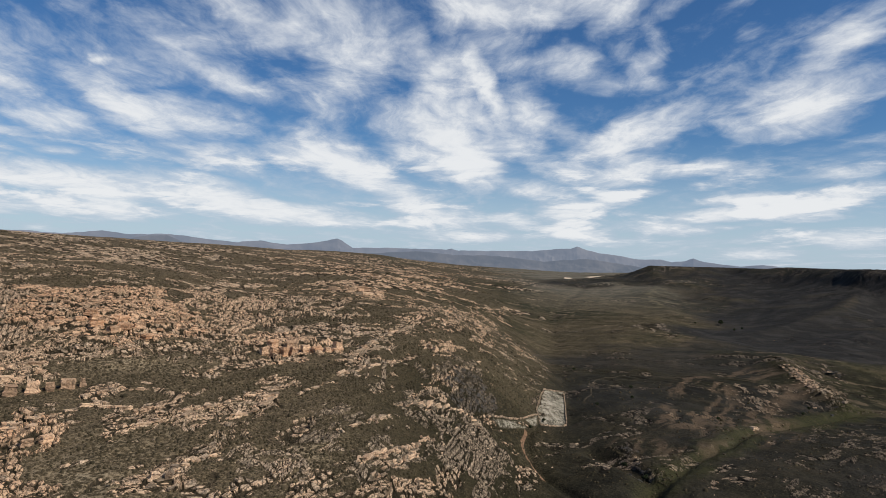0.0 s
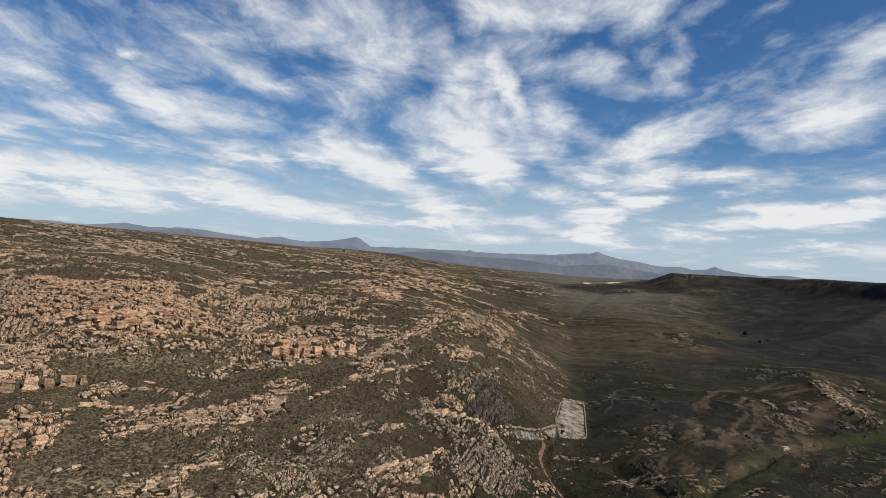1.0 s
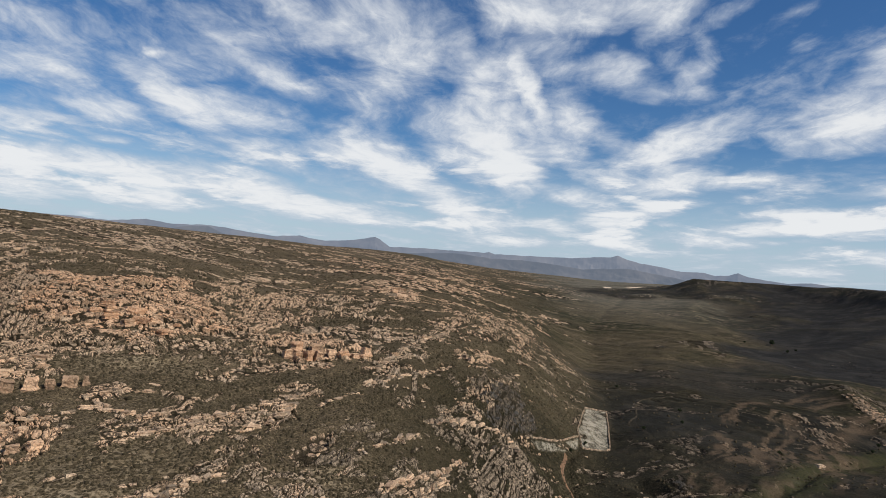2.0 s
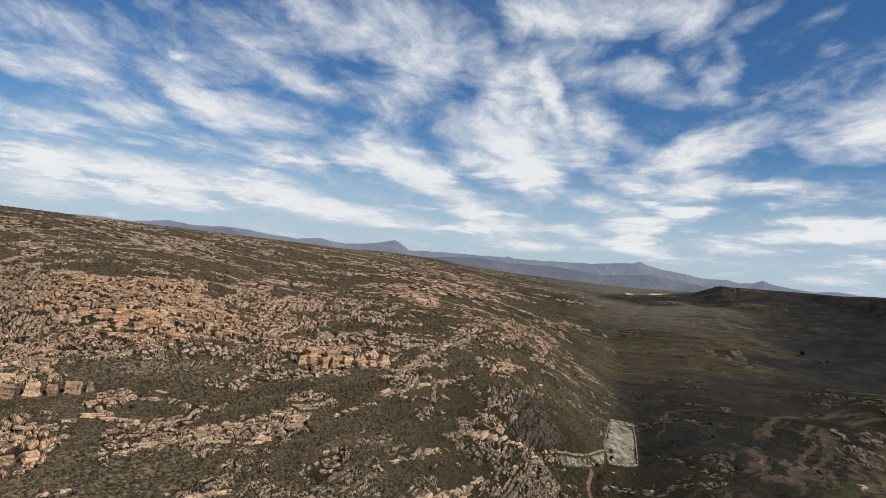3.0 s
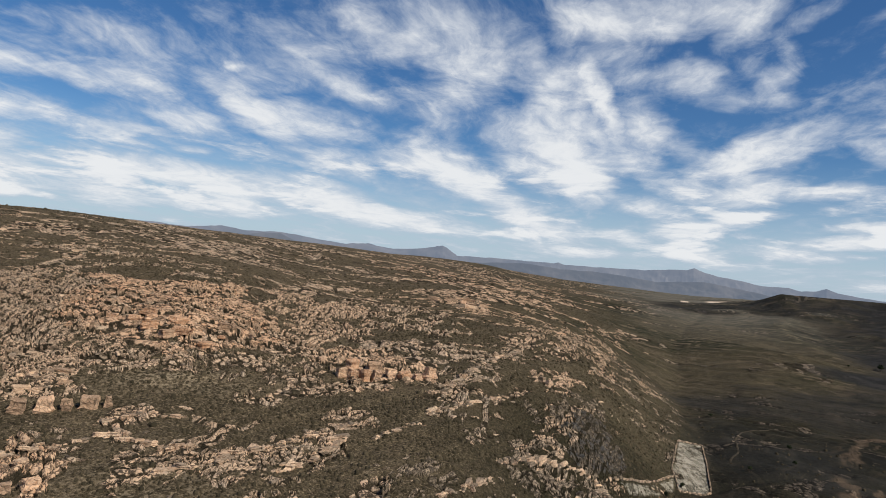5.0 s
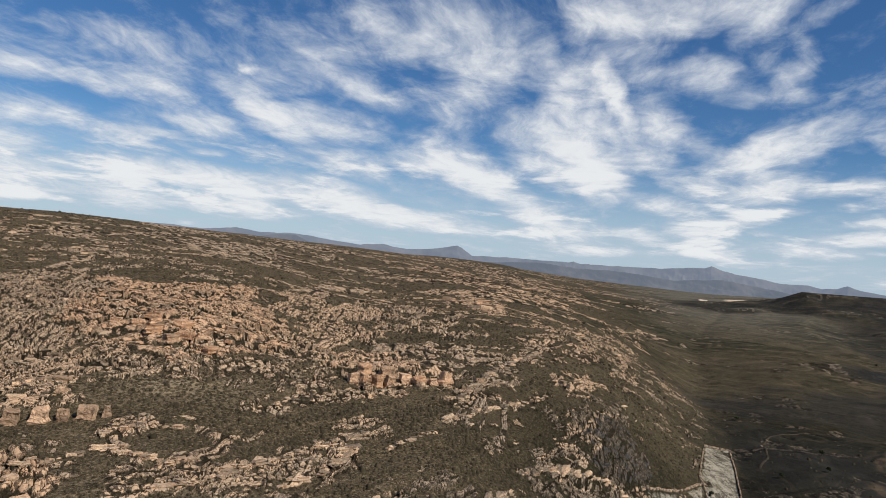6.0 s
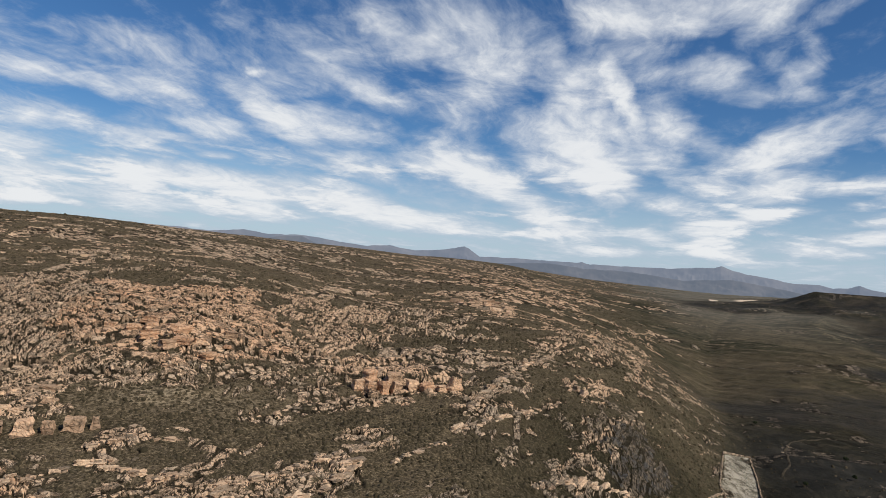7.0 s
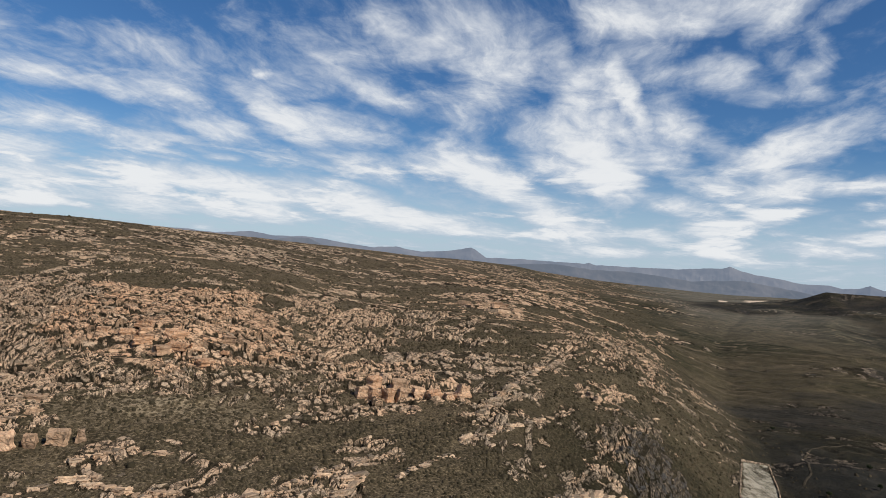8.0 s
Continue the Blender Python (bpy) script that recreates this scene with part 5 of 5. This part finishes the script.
in_bed = laid_as[:, 4] > 0
dims[in_bed] = laid_as[in_bed, 1:4]
yaw = np.where(in_bed, laid_as[:, 0] + rng.normal(0, 0.14, n), yaw)
span = np.where(in_bed, dims.max(1) * 0.7, span)
turned = spin(yaw, dip + rng.normal(0, 0.12, n), rng.normal(0, 0.1, n))
# valley blocks take the same painted shade through lower warmth
warm = np.clip(0.55 * (spots[:, 3] * 1.25 - 0.17) + 0.45 * s_warm[keep] - 0.25 * ((s_warm[keep] < -0.1) & (spots[:, 4] < 1.5)) + rng.normal(0, 0.14, n), -0.6, 1.2)
warm = np.where((spots[:, 4] > 1.5) | in_bed, spots[:, 3] + rng.normal(0, 0.12, n), warm)
near = np.hypot(sx + 10, sy - 60)
order = np.argsort(-span / near)
single = np.zeros(n, bool)
order = order[np.hypot(sx, sy)[order] < 650]
single[order[:255]] = True
shapes_big, shapes_fine, shapes_plain = block_shapes(24, 5, 2), block_shapes(24, 2, 3), block_shapes(24, 1, 5)
fine_ones = ~single & (span / near > 0.0062)
pick = rng.integers(0, 24, n)


def placed(k, shape):
    return (shape[0] * dims[k]) @ turned[k].T + (sx[k], sy[k], sz[k] + dims[k, 2] * 0.07)


def heap(name, chosen, shapes, label):
    verts, faces, tints, base = [], [], [], 0
    for k in np.nonzero(chosen)[0]:
        shape = shapes[pick[k]]
        verts.append(placed(k, shape))
        faces.append(shape[1] + base)
        tints.append(np.full(len(shape[0]), warm[k]))
        base += len(shape[0])
    ob = mesh_object(name, np.concatenate(verts), np.concatenate(faces), ROCK)
    give(ob, "warm", np.concatenate(tints))
    return tagged(ob, label, "rocks", kind="stuff")


heap("rocks", fine_ones, shapes_fine, "weathered tan sandstone blocks piled in beds along the hillside")
heap("rubble", ~single & ~fine_ones, shapes_plain, "small sandstone rubble scattered over scrubby slopes")


def boulder(verts, faces, warmth, label):
    centre = verts.mean(0)
    ob = mesh_object("boulder", verts - centre, faces, BOULDER)
    ob.location = centre
    give(ob, "warm", np.full(len(verts), warmth))
    return tagged(ob, label, "boulder", "sandstone boulders on the hillside")


for k in np.nonzero(single)[0]:
    tint = "orange-tan" if warm[k] > 0.62 else "tan" if warm[k] > 0.38 else "grey-brown"
    form = "slab" if dims[k, 0] > 2.1 * dims[k, 2] else "block"
    boulder(placed(k, shapes_big[pick[k]]), shapes_big[pick[k]][1], warm[k], f"{'large' if span[k] > 5 else 'weathered'} {tint} sandstone {form} bedded in the hillside")


def row_boulder(x, y, wide, deep, tall, yaw, warmth, k, label="big square orange sandstone boulder standing in a row on scrub"):
    z = float(ground_at([x, x - wide / 3, x + wide / 3, x, x], [y, y, y, y - deep / 3, y + deep / 3])[0].mean())
    p = (shapes_big[k][0] * (wide, deep, tall)) @ spin(np.array([radians(yaw)]), np.array([0.0]), np.array([0.0]))[0].T
    boulder(p + (x, y, z + tall * 0.3), shapes_big[k][1], warmth, label)


row_boulder(-164.5, 271.5, 5.6, 4.6, 5.8, 18, 1.1, 3)
row_boulder(-159.6, 275.6, 4.2, 3.8, 5.0, 24, 0.85, 7)
row_boulder(-154.6, 280, 6.4, 4.6, 5.6, 30, 0.8, 9)
row_boulder(-150.6, 283.9, 3.0, 3.0, 4.6, 33, 0.7, 13)
row_boulder(-171, 268, 7.0, 4.4, 5.0, 28, 0.85, 15)

# the orange rampart across the slope
for k, (x, y, wide, tall) in enumerate(((-98, 374, 6, 5), (-93, 375, 5, 7), (-88, 378, 5.5, 7), (-83, 381, 6, 6), (-77, 384, 5, 5.5), (-71, 385, 6.5, 5), (-65, 388, 5.5, 5), (-60, 392, 7, 6.5), (-95, 381, 7, 6), (-86, 386, 8, 6))):
    row_boulder(x, y, wide, 4.5, tall, 35 + 11 * (k % 3), 0.85 + 0.12 * (k % 3), (k * 5) % 24, "orange sandstone block of the rampart across the slope")
# the overhanging cliff
for k, (x, y, wide, tall) in enumerate(((-204, 358, 8, 5), (-190, 354, 9, 5), (-179, 348, 10, 6), (-169, 345, 9, 6), (-165, 350, 11, 5), (-160, 355, 9, 5), (-176, 362, 12, 5), (-152, 348, 8, 4), (-191, 366, 11, 5), (-157, 374, 10, 5), (-184, 357, 10, 5), (-170, 357, 12, 6))):
    row_boulder(x, y, wide * 0.8, 4.5, tall * 0.72, 15 + 19 * (k % 4), 0.9 + 0.12 * (k % 3), (k * 7) % 24, "broad orange sandstone ledge of the weathered cliff")
# single blocks along the foot of the slope
for k, (x, y, wide, tall, warmth) in enumerate(((-140, 229, 5, 3.2, 0.8), (-136, 234, 5, 3.5, 0.9), (-150, 237, 5, 3, 0.7), (-146, 242, 4.5, 3, 0.7), (-86, 217, 3.5, 3.6, 0.55), (-90, 215, 4.5, 3, 0.5), (-3, 459, 5, 3.4, 0.6), (-7, 462, 4.5, 3.2, 0.55))):
    row_boulder(x, y, wide, wide * 0.7, tall, 30 + 17 * (k % 5), warmth, (k * 3) % 24, "weathered tan sandstone block half sunk in scrub")

# ---- shrubs ----
def shrub_shapes(count, seed):
    rng = np.random.default_rng(seed)
    shapes = []
    for _ in range(count):
        a = np.arange(5) * 2 * math.pi / 5
        low = np.stack([np.cos(a), np.sin(a), np.full(5, -0.15)], -1) * rng.uniform(0.38, 0.6, (5, 1))
        a = a + 0.6
        high = np.stack([np.cos(a) * 0.36, np.sin(a) * 0.36, np.full(5, 0.42)], -1) * rng.uniform(0.65, 1.3, (5, 1))
        p = np.concatenate([low, high, [(rng.uniform(-0.1, 0.1), rng.uniform(-0.1, 0.1), rng.uniform(0.45, 0.75))]])
        f = []
        for i in range(5):
            j = (i + 1) % 5
            f += [(i, j, 5 + i), (j, 5 + j, 5 + i), (5 + i, 5 + j, 10)]
        shapes.append((p, np.array(f)))
    return shapes


def shrub_field(name, n, lo, hi, seed, label):
    rng = np.random.default_rng(seed)
    ang, far = np.radians(rng.uniform(-49, 36, n)), np.exp(rng.uniform(np.log(lo), np.log(hi), n))
    x, y = far * np.sin(ang), far * np.cos(ang)
    z, (bare, _, bush, stony, *_) = ground_at(x, y)
    chance = np.where(far > 620, smooth(8, 2, np.degrees(ang)), 1.0) * (1 - 0.9 * bare) * (0.45 + 0.6 * bush - 0.25 * stony + 0.45 * fbm(x, y, 35, 3, 81))
    chance = chance * np.where((far < 620) & (np.degrees(ang) > 9), 0.13, 1.0)
    keep = rng.uniform(0, 1, n) < chance
    x, y, z, far = x[keep], y[keep], z[keep], far[keep]
    n = len(x)
    size = rng.uniform(0.4, 1.1, n) * (0.62 + far / 560) * np.exp(rng.normal(0, 0.25, n))
    yaw, shapes, pick = rng.uniform(0, 6.28, n), shrub_shapes(16, seed), rng.integers(0, 16, n)
    turned = spin(yaw, np.zeros(n), np.zeros(n))
    base_v = np.stack([s[0] for s in shapes])[pick] * size[:, None, None] * np.array([1, 1, 0.85])
    v = np.einsum("nij,nkj->nki", turned, base_v) + np.stack([x, y, z], -1)[:, None]
    f = np.stack([s[1] for s in shapes])[pick] + (np.arange(n) * 11)[:, None, None]
    ob = mesh_object(name, v.reshape(-1, 3), f.reshape(-1, 3), SHRUB, True)
    return tagged(ob, label, "shrubs", kind="stuff")


shrub_field("shrubs", 85000, 180, 620, 11, "low dark olive fynbos shrubs dotting the slopes")
shrub_field("far_shrubs", 22000, 620, 1500, 12, "dark scrub bushes on the distant plateau and valley")

# ---- the old fields: low dry-stone walls; the track; pale stone; trees ----
def stone_wall(line, label):
    """A low dry-stone wall along a line, following the ground."""
    rng = np.random.default_rng(int(abs(line[0][0] * 10)))
    verts, faces, base = [], [], 0
    for (ax, ay), (bx, by) in zip(line, line[1:]):
        long = math.hypot(bx - ax, by - ay)
        heading = math.atan2(by - ay, bx - ax)
        for k in range(int(long / 0.85)):
            for course in range(2):
                t = (k + 0.5 * course + rng.uniform(0, 0.3)) * 0.85 / long
                x, y = ax + (bx - ax) * t + rng.normal(0, 0.1), ay + (by - ay) * t + rng.normal(0, 0.1)
                shape = shapes_plain[rng.integers(0, 24)]
                turn = spin(np.array([heading + rng.normal(0, 0.15)]), np.array([0.0]), np.array([rng.normal(0, 0.06)]))[0]
                p = (shape[0] * (1.0, 0.8 - 0.15 * course, 0.6)) @ turn.T
                verts.append((p, x, y, 0.2 + 0.5 * course))
                faces.append(shape[1] + base)
                base += 8
    z, _ = ground_at([v[1] for v in verts], [v[2] for v in verts])
    points = np.concatenate([p + (x, y, float(h) + up) for (p, x, y, up), h in zip(verts, z)])
    centre = points.mean(0)
    ob = mesh_object("stone_wall", points - centre, np.concatenate(faces), ROCK)
    ob.location = centre
    give(ob, "warm", np.full(len(points), 0.25))
    return tagged(ob, label, "wall", "dry-stone walls of the old fields")


stone_wall([(84, 537), (103, 554)], "low grey dry-stone wall across the top of the field")
stone_wall([(103, 554), (90, 470)], "low pale dry-stone wall down the long side of the field")
stone_wall([(84, 537), (70, 479), (69, 453)], "tumbled low dry-stone wall beside the stony field")
stone_wall([(90, 470), (69, 453)], "low dry-stone wall above the brook at the field's foot")
stone_wall([(30, 400), (70, 468)], "tumbled dry-stone wall along the narrow stony strip")


def ribbon(name, line, wide, material, lift, label, category):
    """A strip that lies on the ground along a line."""
    points = []
    for (ax, ay), (bx, by) in zip(line, line[1:]):
        n = max(int(math.hypot(bx - ax, by - ay) / 1.5), 1)
        points += [(ax + (bx - ax) * k / n, ay + (by - ay) * k / n) for k in range(n)]
    points = np.array(points + [line[-1]])
    for _ in range(6):
        points[1:-1] = (points[:-2] + 2 * points[1:-1] + points[2:]) / 4
    ahead = np.gradient(points, axis=0)
    ahead /= np.linalg.norm(ahead, axis=1, keepdims=True)
    side = np.stack([-ahead[:, 1], ahead[:, 0]], -1)
    cols = 7
    rows = []
    for k in range(cols):
        w_here = wide * (1 + 0.35 * value_noise(np.arange(len(points)) / 7.0, np.full(len(points), k + 0.5), 5))
        p = points + side * ((k / (cols - 1) - 0.5) * w_here)[:, None]
        z, _ = ground_at(p[:, 0], p[:, 1])
        rows.append(np.stack([p[:, 0], p[:, 1], z + lift - (0.5 if k in (0, cols - 1) else 0)], -1))
    v = np.stack(rows, 1)
    n = len(points)
    i, j = np.arange(n - 1)[:, None] * cols, np.arange(cols - 1)[None]
    f = np.stack([i + j, i + j + 1, i + cols + j + 1, i + cols + j], -1).reshape(-1, 4)
    ob = mesh_object(name, v.reshape(-1, 3), f[:, ::-1], material, True)
    return tagged(ob, label, category, kind="structure")


def make_earth(name, low, high):
    m, n = surface(name)
    where = n.add("ShaderNodeTexCoord").outputs["Object"]
    g = n.noise(where, 0.6, 5, 0.7).outputs[0]
    c = n.mix(n.step(g, 0.35, 0.65), low, high)
    c = n.mix(n.step(n.noise(where, 0.12, 3).outputs[0], 0.5, 0.7, 0.0, 0.7), c, (low[0] * 0.5, low[1] * 0.5, low[2] * 0.45))
    finish(n, c, 0.95, g, 0.2, 0.1)
    return m


RED_EARTH = make_earth("red earth", (0.11, 0.066, 0.04), (0.21, 0.125, 0.075))
DUST = make_earth("dusty path", (0.032, 0.026, 0.018), (0.065, 0.052, 0.034))
ribbon("track", [(57, 433), (54, 420), (51, 405), (50.5, 393), (53, 384), (55, 370), (58, 361)], 2.3, RED_EARTH, 0.3, "worn red-earth bank beside the brook", "track")
ribbon("path", [(85, 647), (104, 712), (128, 762), (164, 800), (215, 850)], 1.6, DUST, 0.3, "faint pale footpath climbing out of the valley", "path")
ribbon("old_road", [(112, 520), (124, 545), (129, 575), (140, 596), (165, 612)], 1.6, DUST, 0.3, "faint curved farm road in dark scrub", "road")
row_boulder(219, 465, 7.5, 5.0, 2.2, 25, 0.3, 18, "long pale flat stone beside the side brook")


def tree(x, y, tall, seed):
    """A small rounded tree: trunk with limbs, crown of leaf clumps."""
    rng = np.random.default_rng(seed)
    z = float(ground_at(x, y)[0][0])
    base = new("tree")
    base.location = (x, y, z)
    bm = bmesh.new()
    bmesh.ops.create_cone(bm, cap_ends=True, segments=7, radius1=0.07 * tall, radius2=0.03 * tall, depth=tall * 0.55, matrix=Matrix.Translation((0, 0, tall * 0.22)))
    for k in range(5):
        a = k * 1.26 + rng.uniform(0, 0.5)
        m = Matrix.Translation((0, 0, tall * 0.38)) @ Matrix.Rotation(a, 4, "Z") @ Matrix.Rotation(0.8, 4, "Y") @ Matrix.Translation((0, 0, tall * 0.18))
        bmesh.ops.create_cone(bm, cap_ends=True, segments=5, radius1=0.028 * tall, radius2=0.01 * tall, depth=tall * 0.38, matrix=m)
    me = bpy.data.meshes.new("trunk")
    bm.to_mesh(me)
    bm.free()
    me.materials.append(BARK)
    trunk = new("trunk", me)
    trunk.parent = base
    shapes = shrub_shapes(8, seed)
    n = 46
    way3 = rng.normal(0, 1, (n, 3))
    way3 /= np.linalg.norm(way3, axis=1, keepdims=True)
    spots3 = way3 * rng.uniform(0.25, 1, (n, 1)) * (tall * 0.42, tall * 0.42, tall * 0.3) + (0, 0, tall * 0.68)
    v, f = [], []
    for k in range(n):
        p, q = shapes[k % 8]
        v.append(p * rng.uniform(0.2, 0.36) * tall + spots3[k])
        f.append(q + 11 * k)
    crown = mesh_object("crown", np.concatenate(v), np.concatenate(f), LEAF, False)
    crown.parent = base
    return tagged(base, "small dark rounded tree standing alone in valley scrub", "tree", "trees in the valley")


LEAF = make_leaf("tree leaves", (0.012, 0.016, 0.008), (0.03, 0.036, 0.016))
BARK = make_earth("bark", (0.05, 0.04, 0.03), (0.09, 0.07, 0.05))
for x, y, tall in ((448, 1073, 9), (452, 1085, 7), (429, 980, 5), (452, 1006, 4.5), (407, 1073, 4), (160, 560, 3.5), (150, 520, 3.2), (118, 500, 3), (128, 640, 3.4), (196, 470, 3), (60, 437, 3), (72, 458, 2.8), (104, 372, 3.4), (109, 352, 3.6), (298, 540, 3.5), (283, 521, 3.2)):
    tree(x, y, tall, int(x * 7 + y))
